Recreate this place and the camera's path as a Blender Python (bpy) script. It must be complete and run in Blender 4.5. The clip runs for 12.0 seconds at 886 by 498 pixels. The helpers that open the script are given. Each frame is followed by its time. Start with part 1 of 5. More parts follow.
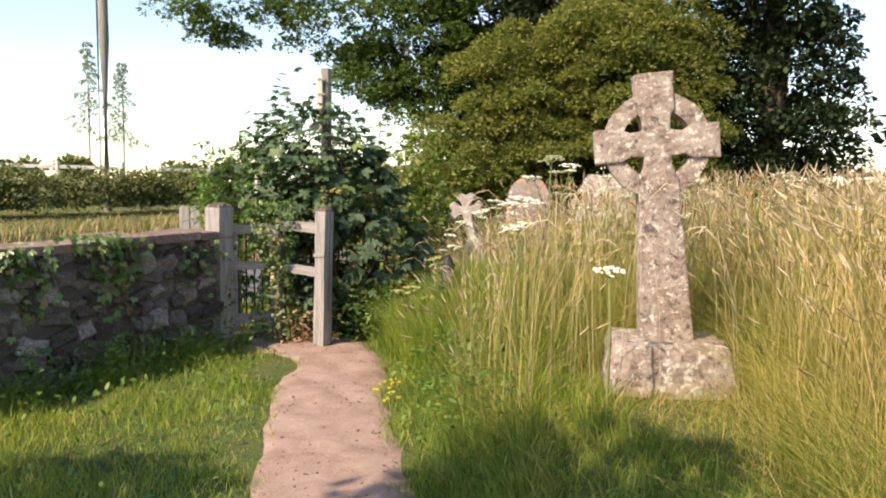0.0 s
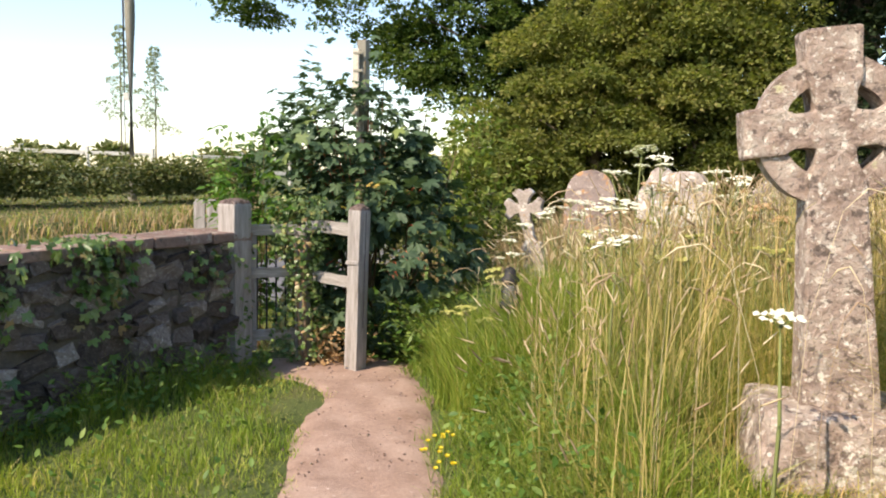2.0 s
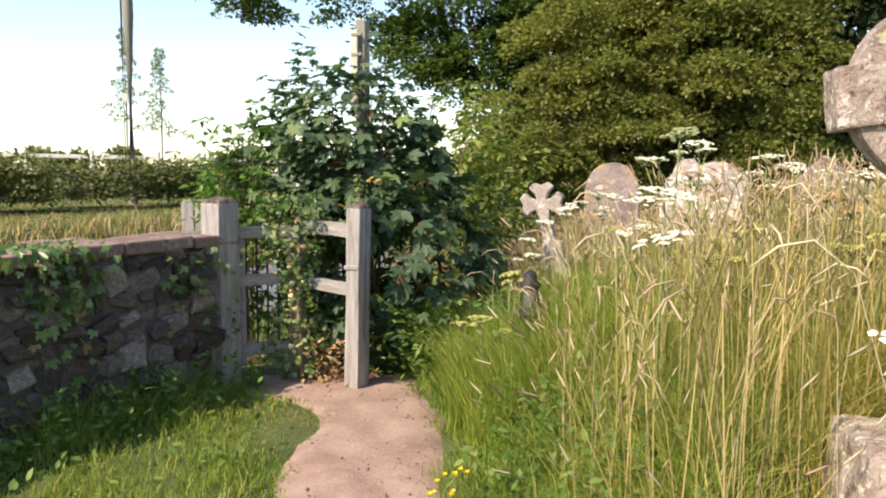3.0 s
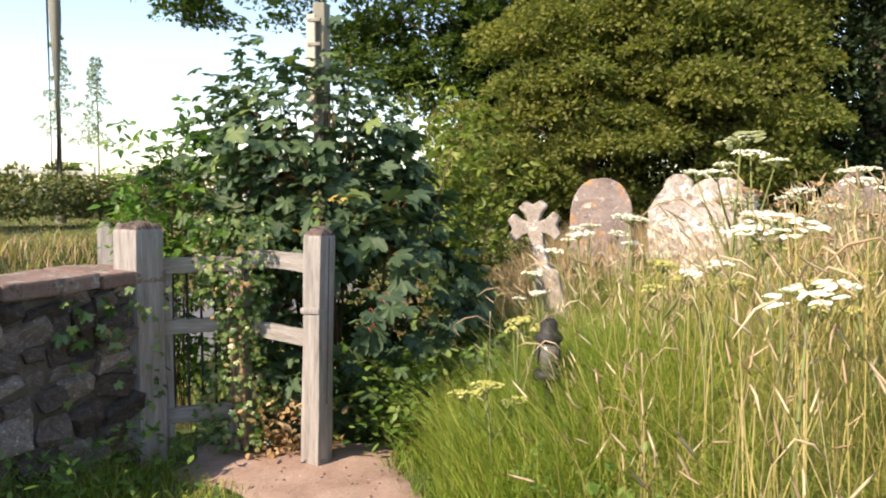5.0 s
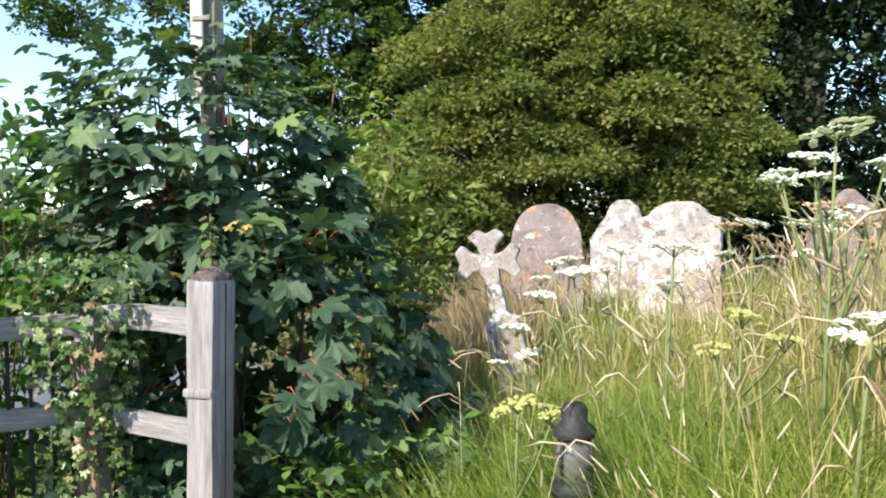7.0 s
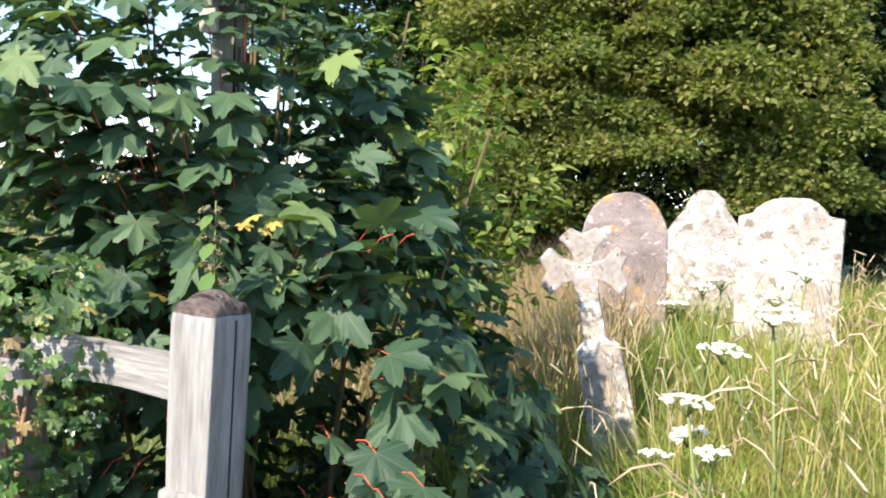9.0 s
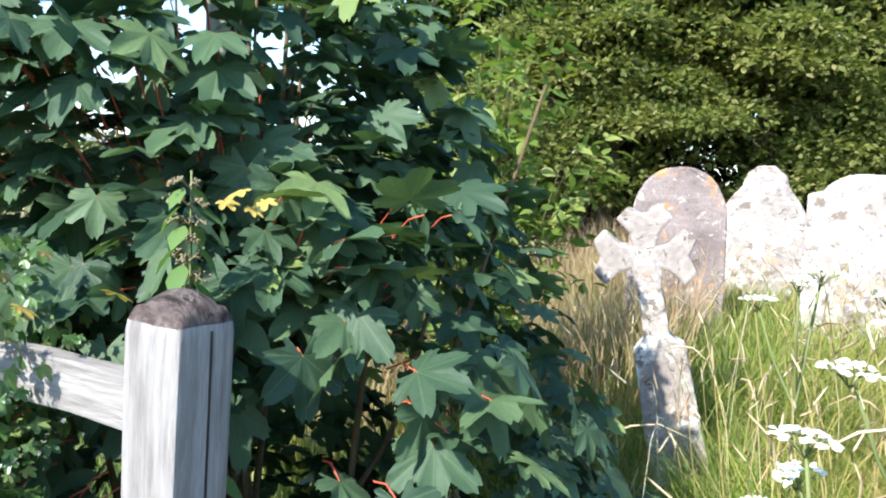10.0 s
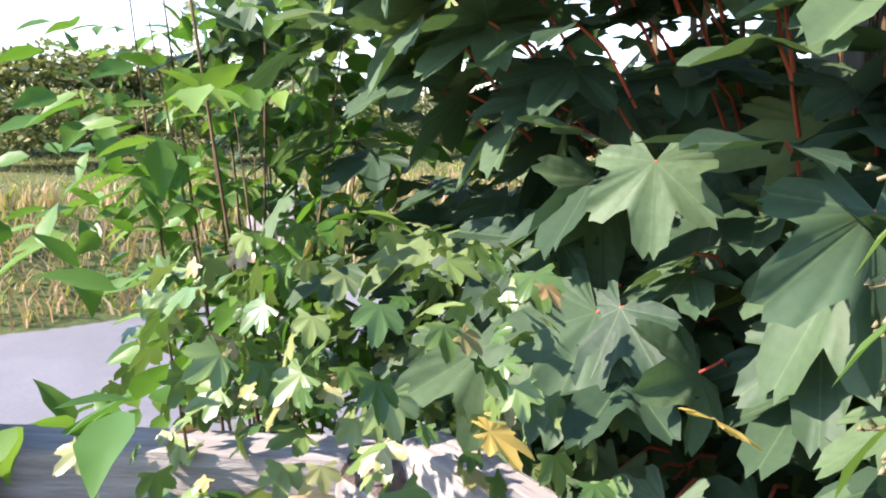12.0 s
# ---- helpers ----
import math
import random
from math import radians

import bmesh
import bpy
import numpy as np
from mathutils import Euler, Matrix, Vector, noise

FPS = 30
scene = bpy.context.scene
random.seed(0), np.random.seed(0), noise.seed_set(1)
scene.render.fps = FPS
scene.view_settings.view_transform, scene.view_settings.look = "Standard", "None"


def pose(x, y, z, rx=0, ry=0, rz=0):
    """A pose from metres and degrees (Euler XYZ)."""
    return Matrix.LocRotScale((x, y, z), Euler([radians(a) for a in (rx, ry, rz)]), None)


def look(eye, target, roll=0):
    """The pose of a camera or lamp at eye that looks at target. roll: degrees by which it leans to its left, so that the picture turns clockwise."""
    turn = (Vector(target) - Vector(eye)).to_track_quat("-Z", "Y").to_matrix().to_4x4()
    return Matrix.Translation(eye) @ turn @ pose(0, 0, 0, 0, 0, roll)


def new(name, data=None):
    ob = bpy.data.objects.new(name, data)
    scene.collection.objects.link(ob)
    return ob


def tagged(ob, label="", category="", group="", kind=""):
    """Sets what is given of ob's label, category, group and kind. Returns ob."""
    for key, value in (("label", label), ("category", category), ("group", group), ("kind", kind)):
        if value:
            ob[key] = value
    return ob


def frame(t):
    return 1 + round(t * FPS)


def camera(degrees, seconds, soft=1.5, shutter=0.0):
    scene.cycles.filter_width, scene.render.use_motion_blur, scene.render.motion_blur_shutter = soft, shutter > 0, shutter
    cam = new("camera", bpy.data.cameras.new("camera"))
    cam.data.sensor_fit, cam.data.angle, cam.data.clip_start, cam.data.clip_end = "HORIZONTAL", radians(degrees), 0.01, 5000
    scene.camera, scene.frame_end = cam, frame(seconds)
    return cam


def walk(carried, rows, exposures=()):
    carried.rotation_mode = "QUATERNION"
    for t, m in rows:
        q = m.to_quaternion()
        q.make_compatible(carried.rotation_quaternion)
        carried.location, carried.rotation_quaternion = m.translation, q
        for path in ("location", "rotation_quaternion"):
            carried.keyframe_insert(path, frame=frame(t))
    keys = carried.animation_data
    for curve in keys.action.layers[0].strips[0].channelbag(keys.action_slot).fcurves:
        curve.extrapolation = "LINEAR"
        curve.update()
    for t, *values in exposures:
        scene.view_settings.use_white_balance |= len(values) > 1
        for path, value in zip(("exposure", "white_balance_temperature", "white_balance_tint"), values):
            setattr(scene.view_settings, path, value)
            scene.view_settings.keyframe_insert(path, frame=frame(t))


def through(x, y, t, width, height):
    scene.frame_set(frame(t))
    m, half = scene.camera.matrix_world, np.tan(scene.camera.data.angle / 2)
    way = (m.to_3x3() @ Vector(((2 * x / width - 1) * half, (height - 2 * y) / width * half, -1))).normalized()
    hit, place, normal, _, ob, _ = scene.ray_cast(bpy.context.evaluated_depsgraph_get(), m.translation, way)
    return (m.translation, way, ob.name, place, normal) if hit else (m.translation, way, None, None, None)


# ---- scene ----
cam = camera(58.0, 12.0, soft=2.0)

PATH = [
    (0, (1.313, -0.468, 1.514), (1.006, 1.501, 1.348), 0.5),
    (0.5, (1.179, -0.09, 1.522), (0.843, 1.875, 1.352), 1.2),
    (1, (1.139, 0.177, 1.523), (0.773, 2.136, 1.344), 1.6),
    (1.5, (1.069, 0.429, 1.51), (0.692, 2.384, 1.327), 2.3),
    (2, (0.934, 0.735, 1.548), (0.545, 2.687, 1.354), 1.1),
    (2.5, (0.86, 1.081, 1.519), (0.447, 3.028, 1.316), 0.5),
    (4.3, (0.567, 2.109, 1.469), (0.167, 4.063, 1.326), -0.6),
    (4.5, (0.49, 2.211, 1.479), (0.125, 4.172, 1.335), 0.0),
    (5, (0.399, 2.488, 1.493), (0.101, 4.459, 1.34), 0.2),
    (5.5, (0.338, 2.794, 1.505), (0.12, 4.778, 1.373), 0.3),
    (6, (0.208, 3.106, 1.51), (0.106, 5.099, 1.386), 1.1),
    (6.5, (0.117, 3.385, 1.497), (0.071, 5.381, 1.38), 0.9),
    (7, (0.01, 3.728, 1.439), (-0.031, 5.726, 1.373), -0.5),
    (7.2, (-0.05, 3.873, 1.437), (-0.094, 5.873, 1.4), 0.8),
    (8.8, (-0.333, 4.809, 1.479), (-0.393, 6.805, 1.372), 1.6),
    (9, (-0.328, 4.884, 1.514), (-0.401, 6.878, 1.381), 2.4),
    (9.5, (-0.333, 5.1, 1.486), (-0.434, 7.094, 1.364), 1.9),
    (10, (-0.371, 5.344, 1.504), (-0.521, 7.328, 1.305), 2.8),
    (10.5, (-0.495, 5.64, 1.49), (-0.904, 7.58, 1.223), 2.8),
    (11, (-0.598, 5.887, 1.464), (-1.481, 7.677, 1.341), 1.6),
    (11.5, (-0.711, 6.048, 1.443), (-1.858, 7.68, 1.296), 0.8),
    (12, (-0.887, 6.18, 1.462), (-2.088, 7.742, 1.119), 0.3),
]
EXPOSURES = [(0, 0.98, 7500, 15), (2.5, 1.0, 7150, 13), (4.5, 1.08, 7350, 14), (6, 1.12, 7350, 14), (6.5, 1.13, 6600, 8), (7, 1.2, 6050, 8), (9, 1.47, 6200, 8),
             (10, 1.57, 5650, 6), (10.5, 1.85, 5400, 12), (11, 2.08, 5400, 16), (11.5, 2.14, 5750, 17), (12, 1.94, 6250, 22)]
walk(cam, [(t, look(eye, target, roll)) for t, eye, target, roll in PATH], EXPOSURES)

# ---------------------------------------------------------------- light
SUN_AZ = (-0.62, -0.78)
SUN_EL = 42.0
world = bpy.data.worlds.new("world")
scene.world = world
world.use_nodes = True
_wn = world.node_tree.nodes
_wl = world.node_tree.links
sky = _wn.new("ShaderNodeTexSky")
sky.sky_type = "NISHITA"
sky.sun_disc = False
sky.sun_elevation = radians(SUN_EL)
sky.sun_rotation = math.atan2(SUN_AZ[0], SUN_AZ[1])
sky.air_density, sky.dust_density, sky.ozone_density = 1.0, 0.4, 2.0
_wl.new(sky.outputs["Color"], _wn["Background"].inputs["Color"])
_wn["Background"].inputs["Strength"].default_value = 0.15
_sd = Vector((SUN_AZ[0], SUN_AZ[1], 0)).normalized() * math.cos(radians(SUN_EL)) + Vector((0, 0, math.sin(radians(SUN_EL))))
sun = new("sun", bpy.data.lights.new("sun", "SUN"))
sun.data.energy, sun.data.angle, sun.data.color = 4.2, radians(0.53), (1.0, 0.9, 0.75)
sun.matrix_world = look(_sd * 30, (0, 0, 0))

# ---------------------------------------------------------------- helpers
rng = np.random.default_rng(7)


def mesh_np(name, V, T, attrs=None):
    """A mesh from arrays of places and triangles."""
    me = bpy.data.meshes.new(name)
    V, T = np.asarray(V, np.float32), np.asarray(T, np.int32)
    me.vertices.add(len(V))
    me.vertices.foreach_set("co", V.ravel())
    me.loops.add(T.size)
    me.loops.foreach_set("vertex_index", T.ravel())
    me.polygons.add(len(T))
    me.polygons.foreach_set("loop_start", np.arange(0, T.size, T.shape[1], dtype=np.int32))
    for key, value in (attrs or {}).items():
        me.attributes.new(key, "FLOAT", "POINT").data.foreach_set("value", np.asarray(value, np.float32))
    me.update(calc_edges=True)
    return me


def obj(name, data, mat=None, parent=None, m=None, label=""):
    if isinstance(data, bmesh.types.BMesh):
        bm, data = data, bpy.data.meshes.new(name)
        bm.to_mesh(data)
        bm.free()
    ob = new(name, data)
    if mat and not data.materials:
        data.materials.append(mat)
    if parent:
        ob.parent = parent
    if m is not None:
        ob.matrix_basis = m
    return tagged(ob, label)


def part(name, data, mat, parent, label="", m=None):
    return obj(name, data, mat, parent, m, label)


def thing(name, x, y, z, label, category, group="", rz=0.0, rx=0.0, ry=0.0):
    ob = new(name)
    ob.matrix_basis = pose(x, y, z, rx, ry, rz)
    ob.empty_display_size = 0.1
    return tagged(ob, label, category, group)


def smooth(me):
    me.polygons.foreach_set("use_smooth", np.ones(len(me.polygons), bool))
    return me


def box(sx, sy, sz, bevel=0.01, taper=1.0, rough=0.0, cuts=0, base=True, seed=0):
    """A bevelled block on its base, narrowed towards the top, with an uneven face."""
    bm = bmesh.new()
    bmesh.ops.create_cube(bm, size=1)
    for v in bm.verts:
        k = taper if v.co.z > 0 else 1.0
        v.co = Vector((v.co.x * sx * k, v.co.y * sy * k, (v.co.z + (0.5 if base else 0)) * sz))
    if bevel:
        bmesh.ops.bevel(bm, geom=bm.edges[:], offset=bevel, segments=2, affect="EDGES", profile=0.6)
    if cuts:
        bmesh.ops.subdivide_edges(bm, edges=bm.edges[:], cuts=cuts, use_grid_fill=True)
    if rough:
        for v in bm.verts:
            p = v.co * 9 + Vector((seed * 3.1, 0, 0))
            v.co += noise.noise_vector(p) * rough + noise.noise_vector(p * 3) * rough * 0.4
    return bm


def prism(outline, depth, bevel=0.01, cuts=0, rough=0.0, seed=0):
    """An outline in x and z, made solid along y about 0."""
    bm = bmesh.new()
    face = bm.faces.new([bm.verts.new((x, -depth / 2, z)) for x, z in outline])
    out = bmesh.ops.extrude_face_region(bm, geom=[face])
    for v in out["geom"]:
        if isinstance(v, bmesh.types.BMVert):
            v.co.y = depth / 2
    bmesh.ops.recalc_face_normals(bm, faces=bm.faces[:])
    if bevel:
        sharp = [e for e in bm.edges if len(e.link_faces) == 2 and e.calc_face_angle(0) > 0.7]
        bmesh.ops.bevel(bm, geom=sharp, offset=bevel, segments=2, affect="EDGES", profile=0.6)
    bmesh.ops.triangulate(bm, faces=[f for f in bm.faces if len(f.verts) > 4])
    if cuts:
        bmesh.ops.subdivide_edges(bm, edges=[e for e in bm.edges if e.calc_length() > 0.06], cuts=cuts)
    if rough:
        for v in bm.verts:
            p = v.co * 8 + Vector((seed * 2.7, 0, 0))
            v.co += noise.noise_vector(p) * rough + noise.noise_vector(p * 3.3) * rough * 0.4
    return bm


def tube(points, radii, sides=7):
    """Places and triangles of a tapering stem through the points."""
    V, T = [], []
    for i, (p, r) in enumerate(zip(points, radii)):
        a = Vector(points[max(i - 1, 0)])
        b = Vector(points[min(i + 1, len(points) - 1)])
        q = (b - a).to_track_quat("Z", "Y")
        for k in range(sides):
            w = 2 * math.pi * k / sides
            V.append(Vector(p) + q @ Vector((math.cos(w) * r, math.sin(w) * r, 0)))
        if i:
            o = (i - 1) * sides
            for k in range(sides):
                n = (k + 1) % sides
                T += [(o + k, o + n, o + sides + n), (o + k, o + sides + n, o + sides + k)]
    top = len(V)
    V.append(Vector(points[-1]))
    o = (len(points) - 1) * sides
    T += [(o + k, o + (k + 1) % sides, top) for k in range(sides)]
    return np.array(V, np.float32).reshape(-1, 3), np.array(T, np.int32)


def joined(pieces):
    V, T, n = [], [], 0
    for v, t in pieces:
        V.append(v)
        T.append(t + n)
        n += len(v)
    return np.concatenate(V), np.concatenate(T)


def turns(yaw, pitch, roll):
    """Rotation matrices Rz(yaw) Rx(pitch) Ry(roll) for arrays of angles."""
    cy, sy, cp, sp, cr, sr = np.cos(yaw), np.sin(yaw), np.cos(pitch), np.sin(pitch), np.cos(roll), np.sin(roll)
    R = np.empty((len(yaw), 3, 3))
    R[:, 0, 0], R[:, 0, 1], R[:, 0, 2] = cy * cr - sy * sp * sr, -sy * cp, cy * sr + sy * sp * cr
    R[:, 1, 0], R[:, 1, 1], R[:, 1, 2] = sy * cr + cy * sp * sr, cy * cp, sy * sr - cy * sp * cr
    R[:, 2, 0], R[:, 2, 1], R[:, 2, 2] = -cp * sr, sp, cp * cr
    return R


def strewn(template, places, R, size):
    """Copies of a small template, joined."""
    tv, tt = template
    V = np.einsum("nij,kj->nki", R, tv) * size[:, None, None] + places[:, None]
    T = tt[None] + (np.arange(len(places)) * len(tv))[:, None, None]
    return V.reshape(-1, 3), T.reshape(-1, 3)


def blades(P, h, w, lean, segs=2):
    """Grass blades at P: bent strips that end in a point."""
    n = len(P)
    a = rng.uniform(0, 2 * np.pi, n)
    side = np.stack([np.cos(a), np.sin(a), 0 * a], 1)
    b = rng.uniform(0, 2 * np.pi, n)
    way = np.stack([np.cos(b), np.sin(b), 0 * b], 1) * (lean * rng.uniform(0.3, 1.2, n))[:, None]
    V = np.empty((n, 2 * segs + 1, 3))
    for k in range(segs + 1):
        u = k / segs
        c = P + way * (h * u ** 2)[:, None] + np.array([0, 0, 1.0]) * (h * (u - 0.35 * lean * u ** 2))[:, None]
        if k < segs:
            off = side * (w * (1 - 0.55 * u))[:, None] * 0.5
            V[:, 2 * k], V[:, 2 * k + 1] = c - off, c + off
        else:
            V[:, 2 * segs] = c
    t = []
    for k in range(segs - 1):
        t += [(2 * k, 2 * k + 1, 2 * k + 3), (2 * k, 2 * k + 3, 2 * k + 2)]
    t.append((2 * segs - 2, 2 * segs - 1, 2 * segs))
    T = np.array(t)[None] + (np.arange(n) * (2 * segs + 1))[:, None, None]
    return V.reshape(-1, 3), T.reshape(-1, 3)


# ---------------------------------------------------------------- materials
def material(name):
    mat = bpy.data.materials.new(name)
    mat.use_nodes = True
    nt = mat.node_tree
    return mat, nt, nt.nodes["Principled BSDF"]


def ramp(nt, source, stops):
    node = nt.nodes.new("ShaderNodeValToRGB")
    el = node.color_ramp.elements
    while len(el) < len(stops):
        el.new(0.5)
    for e, (at, c) in zip(el, stops):
        e.position, e.color = at, (*c, 1)
    nt.links.new(source, node.inputs["Fac"])
    return node.outputs["Color"]


def noise_tex(nt, scale, detail=4, rough=0.6, coord="Object", stretch=None):
    tc = nt.nodes.new("ShaderNodeTexCoord")
    n = nt.nodes.new("ShaderNodeTexNoise")
    n.inputs["Scale"].default_value, n.inputs["Detail"].default_value, n.inputs["Roughness"].default_value = scale, detail, rough
    src = tc.outputs[coord]
    if stretch:
        mp = nt.nodes.new("ShaderNodeMapping")
        mp.inputs["Scale"].default_value = stretch
        nt.links.new(src, mp.inputs["Vector"])
        src = mp.outputs["Vector"]
    nt.links.new(src, n.inputs["Vector"])
    return n.outputs["Fac"]


def mix(nt, fac, a, b, kind="MIX"):
    m = nt.nodes.new("ShaderNodeMix")
    m.data_type, m.blend_type = "RGBA", kind
    for sock, v in (("Factor", fac), ("A", a), ("B", b)):
        s = [i for i in m.inputs if i.name == sock and i.type == ("VALUE" if sock == "Factor" else "RGBA")][0]
        if isinstance(v, (int, float)):
            s.default_value = v
        elif isinstance(v, tuple):
            s.default_value = (*v, 1)
        else:
            nt.links.new(v, s)
    return [o for o in m.outputs if o.type == "RGBA"][0]


def bump(nt, bsdf, height, strength, distance=0.01):
    b = nt.nodes.new("ShaderNodeBump")
    b.inputs["Strength"].default_value, b.inputs["Distance"].default_value = strength, distance
    nt.links.new(height, b.inputs["Height"])
    nt.links.new(b.outputs["Normal"], bsdf.inputs["Normal"])


def rough_surface(name, stops, scale, fine, spots=None, roughness=0.9, bumps=0.6, dist=0.01, stretch=None, varied=0.0):
    """Stone, earth, bark: a ramp over broad noise, fine grain, patches of lichen or stain, relief."""
    mat, nt, bsdf = material(name)
    col = ramp(nt, noise_tex(nt, scale, 6, 0.65, stretch=stretch), stops)
    grain = noise_tex(nt, fine, 5, 0.7, stretch=stretch)
    col = mix(nt, 0.55, col, ramp(nt, grain, [(0.3, (0.42, 0.42, 0.42)), (0.7, (1, 1, 1))]), "MULTIPLY")
    for at, sc, c in spots or ():
        mask = ramp(nt, noise_tex(nt, sc, 5, 0.7), [(at, (0, 0, 0)), (at + 0.06, (1, 1, 1))])
        col = mix(nt, mask, col, c)
    if varied:
        info = nt.nodes.new("ShaderNodeObjectInfo")
        col = mix(nt, varied, col, ramp(nt, info.outputs["Random"], [(0, (0.18, 0.15, 0.14)), (0.45, (0.5, 0.43, 0.4)), (0.8, (0.95, 0.9, 0.88)), (1, (1.7, 1.7, 1.7))]), "MULTIPLY")
    nt.links.new(col, bsdf.inputs["Base Color"])
    bsdf.inputs["Roughness"].default_value = roughness
    bsdf.inputs["Specular IOR Level"].default_value = 0.25
    bump(nt, bsdf, grain, bumps, dist)
    return mat


def leafy(name, stops, through=0.35, gloss=0.5, spec=0.3, source="island", vein=None, patch=0.0):
    """Leaves and blades: colour varies from piece to piece, light passes through."""
    mat, nt, bsdf = material(name)
    if source == "island":
        rand = nt.nodes.new("ShaderNodeNewGeometry").outputs["Random Per Island"]
    else:
        rand = nt.nodes.new("ShaderNodeObjectInfo").outputs["Random"]
    col = ramp(nt, rand, stops)
    if patch:
        col = mix(nt, patch, col, ramp(nt, noise_tex(nt, 0.9, 3), [(0.35, (0.55, 0.75, 0.5)), (0.65, (1.35, 1.15, 0.9))]), "MULTIPLY")
    if vein:
        at = nt.nodes.new("ShaderNodeAttribute")
        at.attribute_name = "vein"
        col = mix(nt, ramp(nt, at.outputs["Fac"], [(0.955, (0, 0, 0)), (1.0, (0.4, 0.4, 0.4))]), col, vein)
        col = mix(nt, 0.35, col, ramp(nt, noise_tex(nt, 14, 4), [(0.3, (0.7, 0.7, 0.7)), (0.7, (1.2, 1.2, 1.1))]), "MULTIPLY")
        bump(nt, bsdf, noise_tex(nt, 3.0, 2, 0.5), 0.25, 0.012)
    nt.links.new(col, bsdf.inputs["Base Color"])
    bsdf.inputs["Roughness"].default_value = gloss
    bsdf.inputs["Specular IOR Level"].default_value = spec
    tr = nt.nodes.new("ShaderNodeBsdfTranslucent")
    nt.links.new(mix(nt, 1.0, col, (1.0, 1.1, 0.55), "MULTIPLY"), tr.inputs["Color"])
    ms = nt.nodes.new("ShaderNodeMixShader")
    ms.inputs[0].default_value = through
    out = nt.nodes["Material Output"]
    nt.links.new(bsdf.outputs[0], ms.inputs[1])
    nt.links.new(tr.outputs[0], ms.inputs[2])
    nt.links.new(ms.outputs[0], out.inputs["Surface"])
    return mat


M_SOIL = rough_surface("soil_and_thatch", [(0.3, (0.05, 0.07, 0.02)), (0.5, (0.09, 0.12, 0.035)), (0.75, (0.16, 0.15, 0.06))], 1.4, 30, bumps=0.8, dist=0.03)
M_DIRT = rough_surface("pink_gritty_path", [(0.3, (0.27, 0.175, 0.135)), (0.5, (0.38, 0.26, 0.21)), (0.72, (0.47, 0.34, 0.28))], 3.2, 60, [(0.64, 26, (0.55, 0.44, 0.38)), (0.66, 9, (0.24, 0.16, 0.11))], bumps=0.7, dist=0.012)
M_ROAD = rough_surface("asphalt", [(0.3, (0.13, 0.13, 0.14)), (0.7, (0.19, 0.19, 0.2))], 0.8, 120, bumps=0.4, dist=0.004)
M_MORTAR = rough_surface("lime_mortar", [(0.3, (0.09, 0.075, 0.06)), (0.7, (0.2, 0.17, 0.14))], 4, 40, bumps=0.9, dist=0.02)
M_STONE = rough_surface("rubble_stone", [(0.25, (0.13, 0.1, 0.09)), (0.5, (0.26, 0.22, 0.2)), (0.75, (0.42, 0.39, 0.37))], 5, 45, [(0.6, 11, (0.6, 0.58, 0.54)), (0.62, 7, (0.05, 0.045, 0.035)), (0.64, 5, (0.07, 0.1, 0.035))], bumps=0.8, dist=0.012, varied=0.85)
M_COPING = rough_surface("red_sandstone_coping", [(0.3, (0.27, 0.17, 0.14)), (0.7, (0.44, 0.32, 0.27))], 3, 40, [(0.55, 10, (0.46, 0.42, 0.37)), (0.56, 16, (0.16, 0.13, 0.11)), (0.63, 6, (0.1, 0.12, 0.05))], bumps=0.9, varied=0.5)
M_GRANITE = rough_surface("lichened_granite", [(0.3, (0.24, 0.165, 0.13)), (0.48, (0.42, 0.32, 0.27)), (0.68, (0.58, 0.49, 0.42))], 10, 38, [(0.55, 24, (0.66, 0.6, 0.53)), (0.57, 15, (0.15, 0.115, 0.1)), (0.62, 40, (0.12, 0.1, 0.09)), (0.66, 6, (0.42, 0.39, 0.22)), (0.66, 7, (0.2, 0.17, 0.155))], bumps=1.0, dist=0.025)
M_PALE = rough_surface("pale_limestone", [(0.3, (0.3, 0.25, 0.22)), (0.6, (0.5, 0.43, 0.39))], 6, 45, [(0.52, 7, (0.68, 0.65, 0.6)), (0.55, 11, (0.2, 0.16, 0.13)), (0.6, 9, (0.48, 0.31, 0.18)), (0.58, 4, (0.3, 0.26, 0.235)), (0.6, 26, (0.13, 0.11, 0.09))], bumps=0.7)
M_RUST = rough_surface("orange_lichened_sandstone", [(0.3, (0.19, 0.145, 0.135)), (0.6, (0.34, 0.27, 0.25))], 5, 60, [(0.55, 4.5, (0.43, 0.24, 0.12)), (0.58, 11, (0.52, 0.46, 0.41)), (0.58, 8, (0.13, 0.1, 0.095)), (0.62, 24, (0.56, 0.5, 0.44))], bumps=0.8)
M_WOOD = rough_surface("weathered_oak", [(0.3, (0.22, 0.19, 0.175)), (0.55, (0.37, 0.34, 0.325)), (0.75, (0.48, 0.455, 0.44))], 5, 22, [(0.68, 12, (0.2, 0.16, 0.13))], roughness=0.8, bumps=0.9, dist=0.006, stretch=(5, 5, 0.5))
M_RAIL = rough_surface("weathered_rail", [(0.3, (0.24, 0.21, 0.19)), (0.6, (0.4, 0.37, 0.35)), (0.8, (0.5, 0.48, 0.46))], 5, 22, roughness=0.8, bumps=0.9, dist=0.006, stretch=(0.5, 5, 5))
M_POLE = rough_surface("creosoted_pole", [(0.3, (0.2, 0.19, 0.16)), (0.7, (0.36, 0.34, 0.28))], 3, 20, bumps=0.5, stretch=(5, 5, 0.4))
